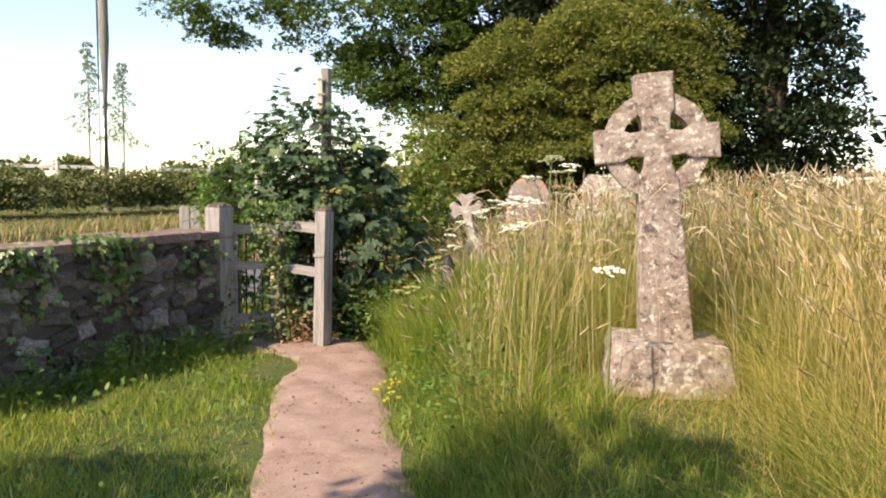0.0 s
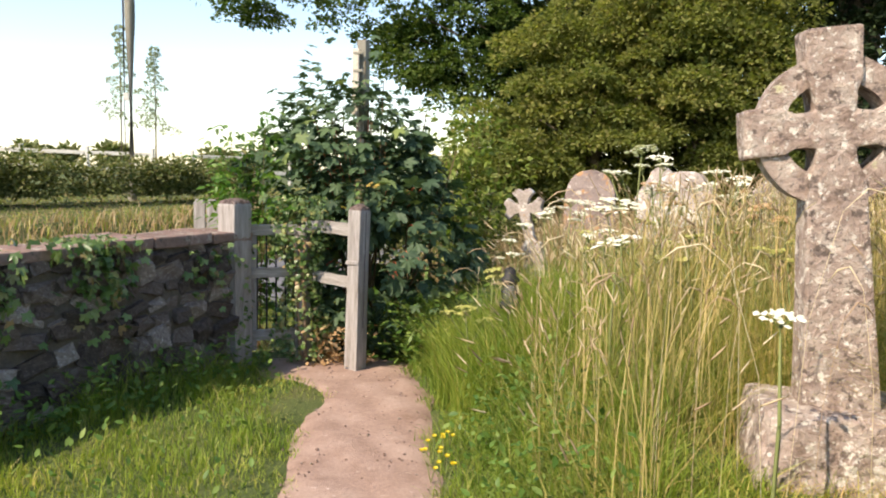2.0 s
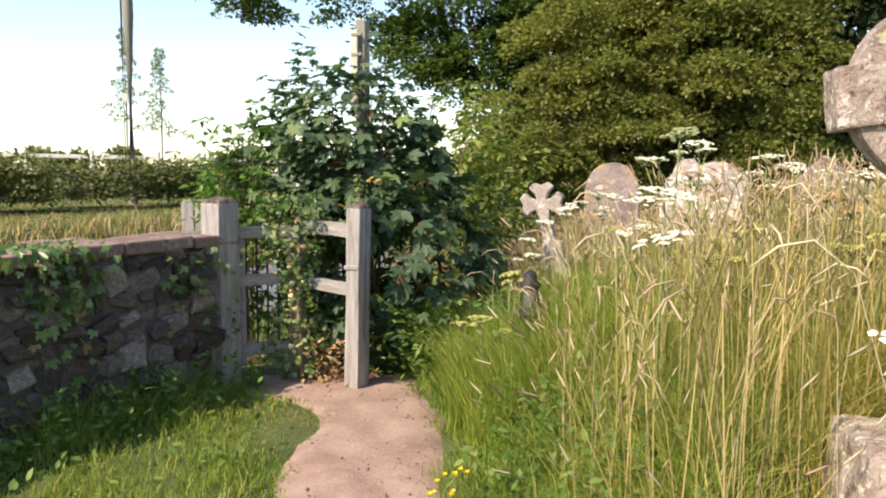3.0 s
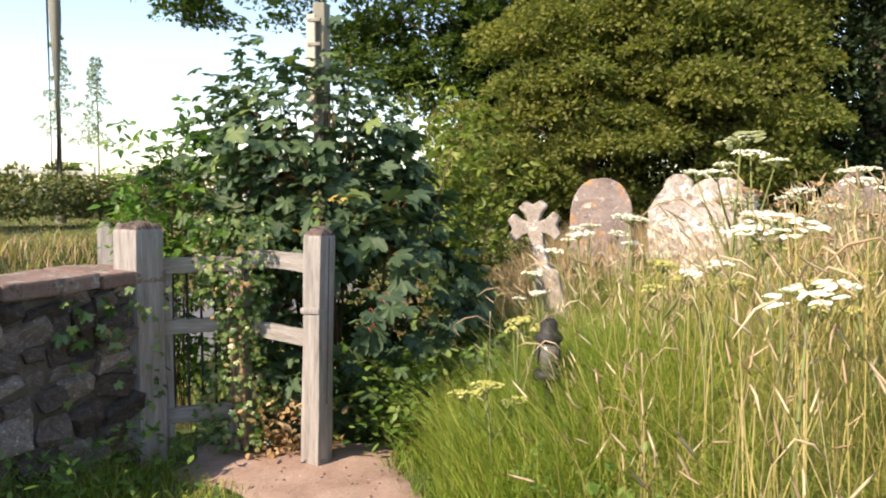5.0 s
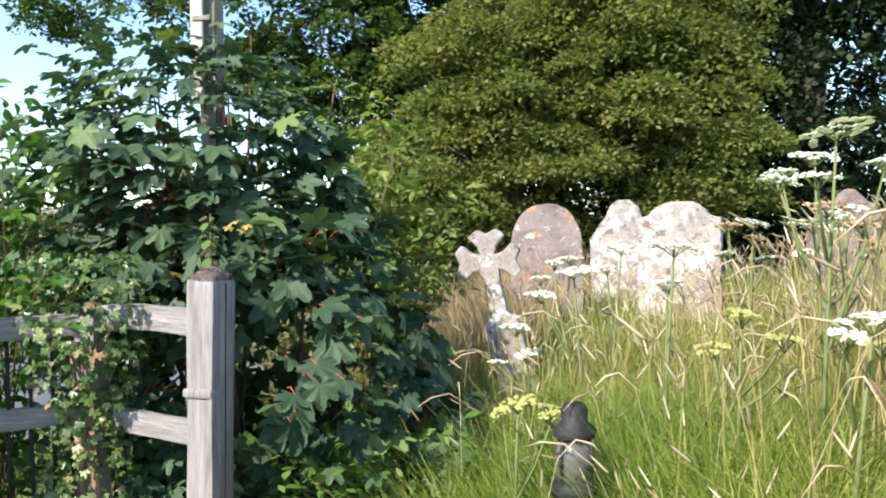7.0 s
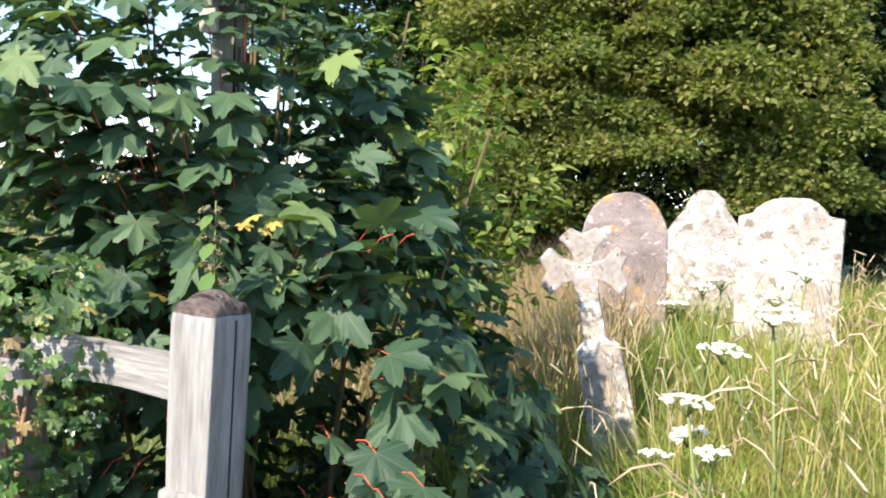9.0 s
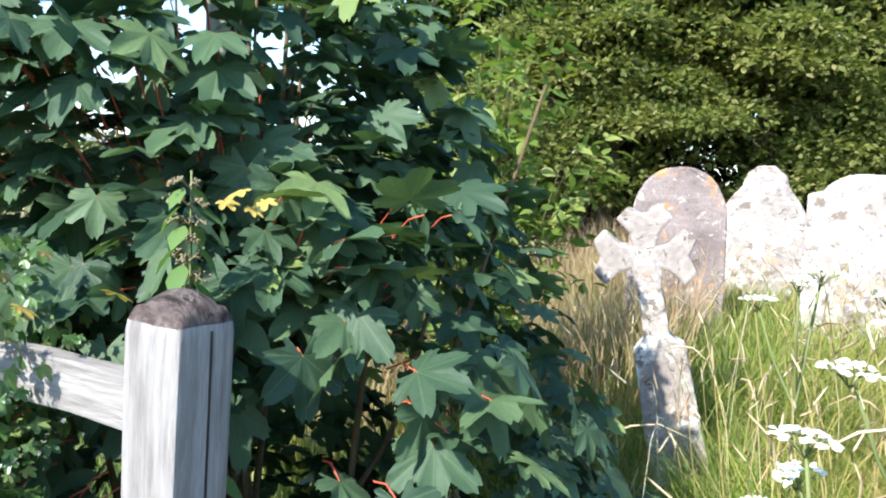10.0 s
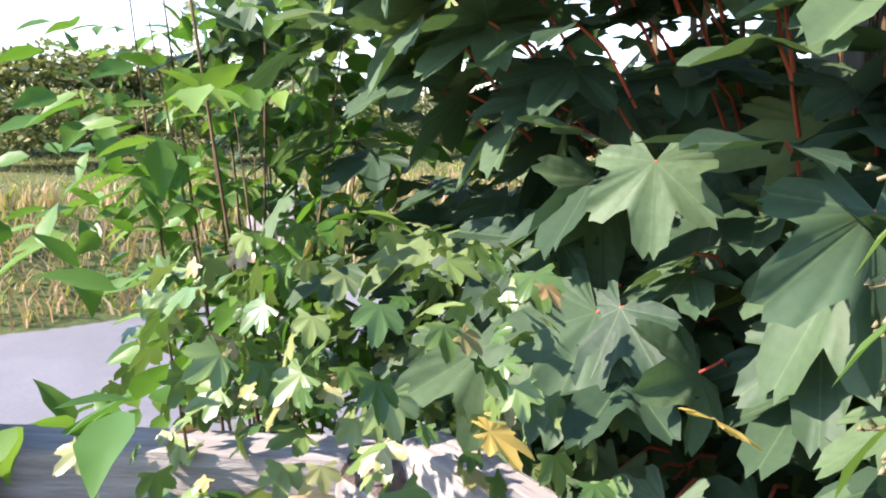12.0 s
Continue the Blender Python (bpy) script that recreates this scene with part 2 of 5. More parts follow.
M_WHITE = rough_surface("faded_white_rail", [(0.3, (0.5, 0.48, 0.44)), (0.7, (0.66, 0.64, 0.6))], 3, 30, bumps=0.3)
M_BARK = rough_surface("bark", [(0.3, (0.1, 0.075, 0.05)), (0.7, (0.22, 0.17, 0.12))], 6, 30, bumps=0.9, stretch=(3, 3, 0.6))
M_TWIG = rough_surface("brown_green_twig", [(0.3, (0.09, 0.055, 0.03)), (0.7, (0.17, 0.12, 0.06))], 9, 40, bumps=0.3)
M_RED = rough_surface("red_leaf_stalk", [(0.3, (0.5, 0.06, 0.04)), (0.7, (0.62, 0.16, 0.08))], 9, 40, bumps=0.2, roughness=0.5)
M_IRON = rough_surface("black_iron", [(0.3, (0.02, 0.02, 0.022)), (0.7, (0.045, 0.04, 0.04))], 9, 60, roughness=0.55, bumps=0.3)
M_PLATE = rough_surface("pale_sign_plate", [(0.3, (0.5, 0.45, 0.38)), (0.7, (0.66, 0.61, 0.53))], 4, 30, [(0.66, 8, (0.3, 0.25, 0.18))], bumps=0.3)

M_LAWN = leafy("lawn_blade", [(0.0, (0.14, 0.22, 0.03)), (0.5, (0.25, 0.34, 0.05)), (0.8, (0.37, 0.42, 0.09)), (0.95, (0.5, 0.43, 0.19))], 0.4, 0.5, 0.25, patch=0.5)
M_MEADOW = leafy("meadow_blade", [(0.0, (0.13, 0.18, 0.03)), (0.3, (0.25, 0.28, 0.05)), (0.55, (0.43, 0.38, 0.12)), (0.8, (0.58, 0.45, 0.2)), (1.0, (0.62, 0.45, 0.26))], 0.45, 0.55, 0.25, patch=0.8)
M_GREENER = leafy("green_blade", [(0.0, (0.13, 0.175, 0.035)), (0.5, (0.235, 0.285, 0.06)), (0.85, (0.35, 0.365, 0.11)), (1.0, (0.52, 0.43, 0.21))], 0.4, 0.55, 0.25, patch=0.5)
M_VERGE = leafy("verge_blade", [(0.0, (0.1, 0.17, 0.025)), (0.5, (0.2, 0.285, 0.045)), (0.85, (0.3, 0.36, 0.08)), (1.0, (0.48, 0.42, 0.17))], 0.4, 0.55, 0.25, patch=0.6)
M_SEED = leafy("seed_head", [(0.0, (0.4, 0.27, 0.18)), (0.5, (0.58, 0.44, 0.29)), (1.0, (0.72, 0.62, 0.45))], 0.3, 0.7, 0.15)
M_DRY = leafy("dry_blade", [(0.0, (0.22, 0.24, 0.07)), (0.4, (0.38, 0.31, 0.13)), (1.0, (0.56, 0.43, 0.23))], 0.3, 0.6, 0.2, patch=0.5)
M_UMBEL = leafy("white_umbel", [(0.0, (0.72, 0.7, 0.56)), (1.0, (0.85, 0.85, 0.76))], 0.3, 0.8, 0.1)
M_STALK = leafy("green_stalk", [(0.0, (0.12, 0.16, 0.05)), (1.0, (0.22, 0.23, 0.09))], 0.1, 0.6, 0.2)
M_TASSEL = leafy("nettle_tassel", [(0.0, (0.24, 0.2, 0.11)), (1.0, (0.36, 0.3, 0.18))], 0.3, 0.7, 0.15)
M_YELLOW = leafy("yellow_leaf", [(0.0, (0.5, 0.3, 0.05)), (0.6, (0.52, 0.38, 0.1)), (1.0, (0.4, 0.36, 0.12))], 0.35, 0.5, 0.3)
SYC = [(0.0, (0.034, 0.066, 0.036)), (0.5, (0.062, 0.108, 0.055)), (0.9, (0.1, 0.155, 0.072)), (0.99, (0.19, 0.245, 0.075))]
M_SYC = leafy("sycamore_leaf", SYC, 0.28, 0.58, 0.32)
M_SYC_NEAR = leafy("sycamore_leaf_near", SYC, 0.28, 0.58, 0.32, source="object", vein=(0.16, 0.24, 0.1))
M_ELDER = leafy("elder_leaf", [(0.0, (0.05, 0.13, 0.02)), (0.6, (0.1, 0.2, 0.03)), (1.0, (0.17, 0.27, 0.05))], 0.4, 0.45, 0.35)
M_SHOOT = leafy("yellow_green_leaf", [(0.0, (0.1, 0.16, 0.025)), (0.6, (0.18, 0.24, 0.045)), (1.0, (0.3, 0.32, 0.09))], 0.45, 0.5, 0.3)
M_IVY = leafy("ivy_leaf", [(0.0, (0.04, 0.09, 0.02)), (0.5, (0.1, 0.17, 0.04)), (0.85, (0.2, 0.26, 0.09)), (1.0, (0.34, 0.22, 0.1))], 0.2, 0.35, 0.5)
M_NETTLE = leafy("nettle_leaf", [(0.0, (0.09, 0.17, 0.04)), (1.0, (0.18, 0.26, 0.08))], 0.35, 0.55, 0.25)
M_HAW = leafy("hawthorn_leaf", [(0.0, (0.115, 0.14, 0.042)), (0.5, (0.19, 0.21, 0.065)), (0.85, (0.26, 0.265, 0.092)), (1.0, (0.32, 0.285, 0.125))], 0.52, 0.75, 0.12, patch=0.35)
M_DARK = leafy("dark_tree_leaf", [(0.0, (0.022, 0.045, 0.014)), (0.6, (0.04, 0.075, 0.022)), (1.0, (0.085, 0.125, 0.035))], 0.3, 0.6, 0.2)
M_YEW = leafy("yew_leaf", [(0.0, (0.014, 0.024, 0.01)), (0.7, (0.024, 0.042, 0.017)), (1.0, (0.06, 0.08, 0.028))], 0.12, 0.65, 0.15)
M_ASH = leafy("ash_leaf", [(0.0, (0.05, 0.09, 0.022)), (0.6, (0.1, 0.155, 0.035)), (1.0, (0.18, 0.23, 0.065))], 0.5, 0.6, 0.2)
M_HEDGE = leafy("hedge_leaf", [(0.0, (0.07, 0.09, 0.03)), (0.6, (0.14, 0.165, 0.055)), (1.0, (0.28, 0.25, 0.11))], 0.3, 0.6, 0.2)
M_RUSTY = leafy("rusty_blade", [(0.0, (0.3, 0.2, 0.1)), (0.5, (0.42, 0.29, 0.17)), (1.0, (0.5, 0.4, 0.24))], 0.3, 0.6, 0.2)
M_PALELEAF = leafy("pale_leaf", [(0.0, (0.2, 0.24, 0.14)), (1.0, (0.36, 0.38, 0.25))], 0.4, 0.6, 0.2)
M_ENDGRAIN = rough_surface("end_grain", [(0.35, (0.05, 0.035, 0.03)), (0.5, (0.2, 0.145, 0.13)), (0.7, (0.36, 0.29, 0.26))], 22, 90, [(0.6, 34, (0.05, 0.035, 0.03)), (0.62, 18, (0.44, 0.38, 0.35))], bumps=1.0, dist=0.02, stretch=(1.0, 2.4, 1.0))
M_DEAD = leafy("dead_leaf", [(0.0, (0.24, 0.13, 0.06)), (0.6, (0.42, 0.27, 0.14)), (1.0, (0.55, 0.4, 0.24))], 0.2, 0.7, 0.15)
M_WEED = leafy("weed_leaf", [(0.0, (0.06, 0.13, 0.025)), (0.6, (0.12, 0.21, 0.04)), (1.0, (0.22, 0.3, 0.08))], 0.35, 0.5, 0.3)
M_PETAL = leafy("buttercup_petal", [(0.0, (0.75, 0.55, 0.02)), (1.0, (0.8, 0.65, 0.05))], 0.3, 0.4, 0.4)
M_YUMBEL = leafy("yellow_green_umbel", [(0.0, (0.38, 0.38, 0.1)), (1.0, (0.55, 0.52, 0.2))], 0.3, 0.8, 0.1)

# ---------------------------------------------------------------- the lie of the land
WAY = np.array([0.3, 0.954])          # along the wall and the road
OUT = np.array([-0.954, 0.3])         # from the wall towards the road
END = np.array([-1.98, 6.55])         # the wall's end at the gate


def path_x(y):
    """The middle of the trodden path."""
    y = np.asarray(y, float)
    return np.interp(y, [-12, -3, 0, 3.1, 4.6, 5.7, 6.3, 7.6], [5.2, 2.4, 1.3, 0.24, -0.26, -0.5, -0.64, -0.9])


def apron(y):
    """How far the bare earth widens towards the gate."""
    u = np.clip((np.asarray(y, float) - 5.95) / 0.6, 0, 1)
    return 0.62 * u * u * (3 - 2 * u)


def land(x, y):
    """Height of the ground."""
    x, y = np.asarray(x, float), np.asarray(y, float)
    right = x - path_x(np.minimum(y, 7.0)) - 0.42
    u = np.clip(right / 1.0, 0, 1)
    z = 0.4 * u * u * (3 - 2 * u) + 0.02 * np.clip(right - 1.0, 0, 8)
    z = z * np.clip((y + 60) / 10, 0, 1)
    off = (x - END[0]) * OUT[0] + (y - END[1]) * OUT[1]
    b = np.clip((off - 4.75) / 1.6, 0, 1)
    z = np.where(off > 0.3, np.where(y > 8.0, z * np.clip(1 - (off - 0.3) / 1.2, 0, 1), 0), z)
    z = z + 0.68 * b * b * (3 - 2 * b) + 0.022 * np.clip(off - 6.4, 0, 40)
    ridge = np.clip((np.hypot(x, y) - 60) / 300, 0, 1)
    return z - 2.0 * ridge


def flat_noise(x, y, f):
    return np.sin(x * f + 1.3) * np.cos(y * f * 1.17 + 0.4) + 0.5 * np.sin(x * f * 2.3 + y * f * 1.9)


def axis(lo, hi, step):
    mid = np.arange(lo, hi + step / 2, step)
    k = np.cumsum(step * 1.22 ** np.arange(1, 42))
    k = k[k < 900]
    return np.concatenate([lo - k[::-1], mid, hi + k])


gx, gy = axis(-4, 7, 0.11), axis(-2, 13, 0.11)
X, Y = np.meshgrid(gx, gy, indexing="ij")
Z = land(X, Y) + 0.012 * flat_noise(X, Y, 3.1) - 0.012
on_path = np.clip(1.3 - np.abs(X - path_x(Y)) / 0.36, 0, 1) * (Y < 7.4)
Z = Z - 0.03 * on_path
ids = np.arange(X.size).reshape(X.shape)
quads = np.stack([ids[:-1, :-1], ids[1:, :-1], ids[1:, 1:], ids[:-1, 1:]], -1).reshape(-1, 4)
ground = obj("ground", smooth(mesh_np("ground", np.stack([X, Y, Z], -1).reshape(-1, 3), quads)), M_SOIL)
tagged(ground, "uneven grassy churchyard ground with soil and thatch", "ground", kind="structure")


def strip(name, line, left, right, lift, mat, cols=9, ragged=0.0):
    """A surface laid along a line of points, with ragged edges."""
    line = np.asarray(line, float)
    seg = np.gradient(line, axis=0)
    seg /= np.linalg.norm(seg, axis=1)[:, None]
    nor = np.stack([-seg[:, 1], seg[:, 0]], 1)
    u = np.linspace(0, 1, cols)
    l = left + ragged * np.array([noise.noise(Vector((p[0] * 3, p[1] * 3, 0.3))) + 0.6 * noise.noise(Vector((p[0] * 9, p[1] * 9, 2.3))) for p in line])
    r = right + ragged * np.array([noise.noise(Vector((p[0] * 3, p[1] * 3, 5.7))) + 0.6 * noise.noise(Vector((p[0] * 9, p[1] * 9, 7.7))) for p in line])
    off = l[:, None] * (1 - u) - r[:, None] * u
    P = line[:, None] + nor[:, None] * off[..., None]
    z = land(P[..., 0], P[..., 1]) + lift + 0.006 * flat_noise(P[..., 0], P[..., 1], 7.0) - 0.03 * (np.abs(2 * u - 1) ** 6)[None]
    V = np.concatenate([P, z[..., None]], -1)
    i = np.arange(V.shape[0] * cols).reshape(V.shape[0], cols)
    q = np.stack([i[:-1, 1:], i[:-1, :-1], i[1:, :-1], i[1:, 1:]], -1).reshape(-1, 4)
    return obj(name, smooth(mesh_np(name, V.reshape(-1, 3), q)), mat)


ys = np.arange(-9, 6.98, 0.08)
path = strip("path", np.stack([path_x(ys), ys], 1), 0.42 + apron(ys), 0.42 - 0.3 * apron(ys), 0.006, M_DIRT, 17, 0.04)
tagged(path, "narrow trodden path of pinkish gritty earth", "path", kind="structure")
rs = np.arange(-60, 90, 1.5)
road = strip("road", END + OUT * 3.0 + rs[:, None] * WAY, 1.65, 1.65, 0.02, M_ROAD, 9, 0.05)
tagged(road, "grey asphalt country lane beyond the gate", "road", kind="structure")

# ---------------------------------------------------------------- boundary wall
WALL_RZ = math.degrees(math.atan2(WAY[1], WAY[0]))
wall = thing("wall_boundary", END[0], END[1], 0, "low rubble stone wall in shade with ivy on it", "wall", rz=WALL_RZ)
wall["kind"] = "structure"
LEN, WH = 11.0, 0.98
core = box(LEN, 0.36, WH + 0.2, 0.02, rough=0.02, cuts=6)
part("core", core, M_MORTAR, wall, m=pose(-LEN / 2, 0, -0.2))


def stone_mesh(seed):
    bm = bmesh.new()
    bmesh.ops.create_cube(bm, size=1)
    bmesh.ops.bevel(bm, geom=bm.edges[:], offset=0.15, segments=1, affect="EDGES")
    for v in bm.verts:
        v.co += noise.noise_vector(v.co * 2.3 + Vector((seed * 5.3, 1, 2))) * 0.38
    me = bpy.data.meshes.new("stone")
    bm.to_mesh(me)
    bm.free()
    me.materials.append(M_STONE)
    return me


stones = [stone_mesh(k) for k in range(12)]
rnd = random.Random(3)
count, z = 0, 0.0
while z < WH - 0.05:
    h = rnd.uniform(0.07, 0.15)
    h = min(h, WH - z)
    s = -0.02
    while s > -6.4:
        w = rnd.uniform(0.08, 0.26)
        ob = part("stone", stones[(count * 7) % 12], None, wall)
        ob.matrix_basis = pose(s - w / 2, -0.145 + rnd.uniform(-0.03, 0.02), z + h / 2 + rnd.uniform(-0.025, 0.025), rnd.uniform(-9, 9), rnd.uniform(-22, 22), rnd.uniform(-9, 9)) @ Matrix.Diagonal((w * rnd.uniform(0.8, 1.05), 0.14, h * rnd.uniform(0.7, 1.12), 1))
        s -= w
        count += 1
    z += h * 0.96
s = 0.05
while s > -LEN + 0.2:
    w = rnd.uniform(0.3, 0.62)
    bm = box(w - 0.015, 0.46, rnd.uniform(0.05, 0.085), 0.015, rough=0.012, cuts=2, seed=count)
    part("coping_stone", bm, M_COPING, wall, "flat reddish coping slab", pose(s - w / 2, rnd.uniform(-0.02, 0.02), WH + rnd.uniform(-0.01, 0.012), rnd.uniform(-2, 2), rnd.uniform(-1.5, 1.5), rnd.uniform(-2, 2)))
    s -= w
    count += 1

# ---------------------------------------------------------------- gate
POST_RZ = -23.0


def oak_post(x, y, size, height, rz, label, rounded=0.02, lean=0.0):
    post = thing("gate_post", x, y, -0.05, label, "post", "gate posts", rz=rz, ry=lean)
    bm = box(size, size, height + 0.05, 0.006)
    bmesh.ops.subdivide_edges(bm, edges=[e for e in bm.edges if abs(e.verts[0].co.z - e.verts[1].co.z) > 0.5], cuts=14)
    bmesh.ops.subdivide_edges(bm, edges=[e for e in bm.edges if e.calc_length() > size * 0.6 and abs(e.verts[0].co.z - e.verts[1].co.z) < 0.02], cuts=4, use_grid_fill=True)
    for cut in (0.05, 0.03, 0.015):
        bmesh.ops.bisect_plane(bm, geom=bm.verts[:] + bm.edges[:] + bm.faces[:], plane_co=(0, 0, height + 0.05 - cut), plane_no=(0, 0, 1))
    for v in bm.verts:
        top = (v.co.z - height) / 0.05
        if top > 0:
            k = 1 - 0.26 * top ** 2.2
            r = (abs(v.co.x) ** 2 + abs(v.co.y) ** 2) / (size * size * 0.5)
            v.co = Vector((v.co.x * k, v.co.y * k, v.co.z + (rounded * (1 - 1.6 * r) if top > 0.9 else 0)))
        v.co += noise.noise_vector(Vector((v.co.x * 14, v.co.y * 14, v.co.z * 2.2)) + Vector((x, y, 0))) * 0.006
    bm.normal_update()
    for f in bm.faces:
        f.smooth = f.calc_center_median().z > height
        if f.normal.z > 0.3 and f.calc_center_median().z > height - 0.01:
            f.material_index = 1
    part("shaft", bm, M_WOOD, post).data.materials.append(M_ENDGRAIN)
    return post


right_post = oak_post(-0.92, 6.605, 0.12, 1.27, POST_RZ, "weathered grey oak gate post with a worn notch and a split", 0.022, 1.6)
notch = box(0.128, 0.128, 0.035, 0.012, rough=0.006, cuts=2)
part("notch_ledge", notch, M_WOOD, right_post, "worn pale ledge round the post", pose(-0.006, -0.006, 0.87))
crack = box(0.0032, 0.004, 0.9, 0.0008)
part("split", crack, M_IRON, right_post, "dark split along the grain", pose(0.0615, 0.006, 0.38, 0, 0, 90))
left_post = oak_post(-1.845, 6.45, 0.18, 1.3, -20, "broad weathered oak gate post at the wall's end", 0.012)
ivy_post = oak_post(-1.415, 6.77, 0.09, 1.1, -15, "slim gate post wrapped in ivy", 0.01)


def beam(name, a, b, w, h, mat, parent, label="", bow=0.0):
    """A squared timber from a to b, in the parent's space."""
    a, b = Vector(a), Vector(b)
    d = b - a
    bm = box(d.length, w, h, 0.006, base=False, cuts=4, rough=0.004)
    for v in bm.verts:
        v.co.z += bow * (1 - (2 * v.co.x / d.length) ** 2)
    m = Matrix.Translation((a + b) / 2) @ d.to_track_quat("X", "Z").to_matrix().to_4x4()
    return part(name, bm, mat, parent, label, m)


rails = thing("gate_fence", 0, 0, 0, "two weathered rails between the oak post and the ivied post", "fence")
GATE = Vector((0.085, -0.09, 0))
beam("rail", (-0.93, 6.62, 1.075), (-1.385, 6.79, 1.085), 0.05, 0.095, M_RAIL, rails, bow=0.012)
beam("rail", (-0.93, 6.62, 0.67), (-1.385, 6.79, 0.7), 0.05, 0.085, M_RAIL, rails)
gate = thing("kissing_gate", 0, 0, 0, "weathered timber gate with black iron bars", "gate")
GA, GB = Vector((-1.86, 6.66, 0)) + GATE, Vector((-1.52, 6.88, 0)) + GATE
beam("top_rail", GA + Vector((-0.12, -0.09, 1.06)), GB + Vector((0, 0, 1.06)), 0.07, 0.085, M_RAIL, gate)
beam("middle_rail", GA + Vector((0, 0, 0.72)), GB + Vector((0, 0, 0.72)), 0.05, 0.08, M_RAIL, gate)
beam("bottom_rail", GA + Vector((0, 0, 0.22)), GB + Vector((0, 0, 0.22)), 0.05, 0.09, M_RAIL, gate)
part("stile", box(0.06, 0.05, 0.94, 0.006, rough=0.003, cuts=2), M_WOOD, gate, m=pose(GA.x + 0.01, GA.y + 0.02, 0.1, 0, 0, 33))
for k in range(3):
    p = GA + Vector((0.0, -0.02 - 0.035 * k, 0))
    part("slat", box(0.018, 0.028, 0.55, 0.004, rough=0.002, cuts=1), M_WOOD, gate, m=pose(p.x, p.y, 0.46 - 0.02 * k, 0, 0, 33))
for k in range(5):
    p = GA.lerp(GB, (k + 0.7) / 5.4)
    v, t = tube([(0, 0, 0.24), (0, 0, 0.66), (0, 0, 1.03)], [0.008] * 3, 6)
    part("bar", mesh_np("bar", v, t), M_IRON, gate, "round black iron bar", pose(p.x, p.y, 0))
v, t = joined([tube([(-1.775, 6.57, 0.2), (-1.81, 6.53, 0.1), (-1.83, 6.5, 0.02)], [0.012] * 3, 6)])
part("hinge_strap", mesh_np("hinge_strap", v, t), M_IRON, gate)

pales = thing("fence_pales", -2.88, 7.83, 0, "pair of pale grey weathered fence pales beyond the wall", "fence")
for k in range(2):
    out = [(-0.055, 0), (0.055, 0), (0.055, 1.2), (0.03, 1.235), (-0.03, 1.235), (-0.055, 1.2)]
    part("pale", prism(out, 0.03, 0.006), M_WOOD, pales, m=pose(0.125 * k, 0.02 * k, 0, 0, 0, 12))

# ---------------------------------------------------------------- sign post inside the bush
sign = thing("sign_post", -1.17, 7.48, -0.02, "tall timber post with a pale upright plate, half hidden in leaves", "sign")
part("shaft", box(0.085, 0.085, 2.68, 0.008, rough=0.004, cuts=3), M_POLE, sign, m=pose(0.02, 0.03, 0, 0, 0, -10))
part("plate", box(0.06, 0.02, 0.58, 0.005), M_PLATE, sign, "pale weathered plate", pose(-0.025, -0.045, 2.02, 0, 0, -10))
for k in range(4):
    part("batten", box(0.088, 0.024, 0.022, 0.004), M_POLE, sign, m=pose(0.0, -0.055, 2.1 + 0.15 * k, 0, 0, -10))

# ---------------------------------------------------------------- Celtic cross
cross = thing("celtic_cross", 1.86, 4.06, 0.3, "lichen-covered granite Celtic cross on a rough plinth", "gravestone", rz=1)
part("plinth", box(0.69, 0.58, 0.37, 0.035, 0.86, 0.024, 7, seed=4), M_GRANITE, cross, "pale rough granite plinth")
LEAN = Matrix.Translation((0, 0, 0.345)) @ pose(0, 0, 0, 0, -4.4, 0)
half = [(0.145, 0), (0.108, 0.85), (0.102, 0.905), (0.078, 0.955), (0.072, 1.02), (0.14, 1.025), (0.185, 1.0), (0.33, 0.995), (0.33, 1.185), (0.185, 1.18), (0.14, 1.155), (0.072, 1.16), (0.078, 1.225), (0.1, 1.28), (0.1, 1.47)]
out = half + [(-x_, z_) for x_, z_ in reversed(half)]
part("cross_shaft", prism(out, 0.17, 0.014, 3, 0.007, 2), M_GRANITE, cross, m=LEAN)
bm = bmesh.new()
N = 56
rows = []
for k in range(N):
    w = 2 * math.pi * k / N
    c, s_ = math.cos(w), math.sin(w)
    rows.append([bm.verts.new((c * r, y, 1.09 + s_ * r)) for r, y in ((0.186, -0.065), (0.283, -0.065), (0.283, 0.065), (0.186, 0.065))])
for k in range(N):
    a, b = rows[k], rows[(k + 1) % N]
    for i in range(4):
        j = (i + 1) % 4
        bm.faces.new((a[i], a[j], b[j], b[i]))
bmesh.ops.recalc_face_normals(bm, faces=bm.faces[:])
for v in bm.verts:
    v.co += noise.noise_vector(v.co * 9) * 0.006
part("wheel", bm, M_GRANITE, cross, "stone ring joining the arms", LEAN)

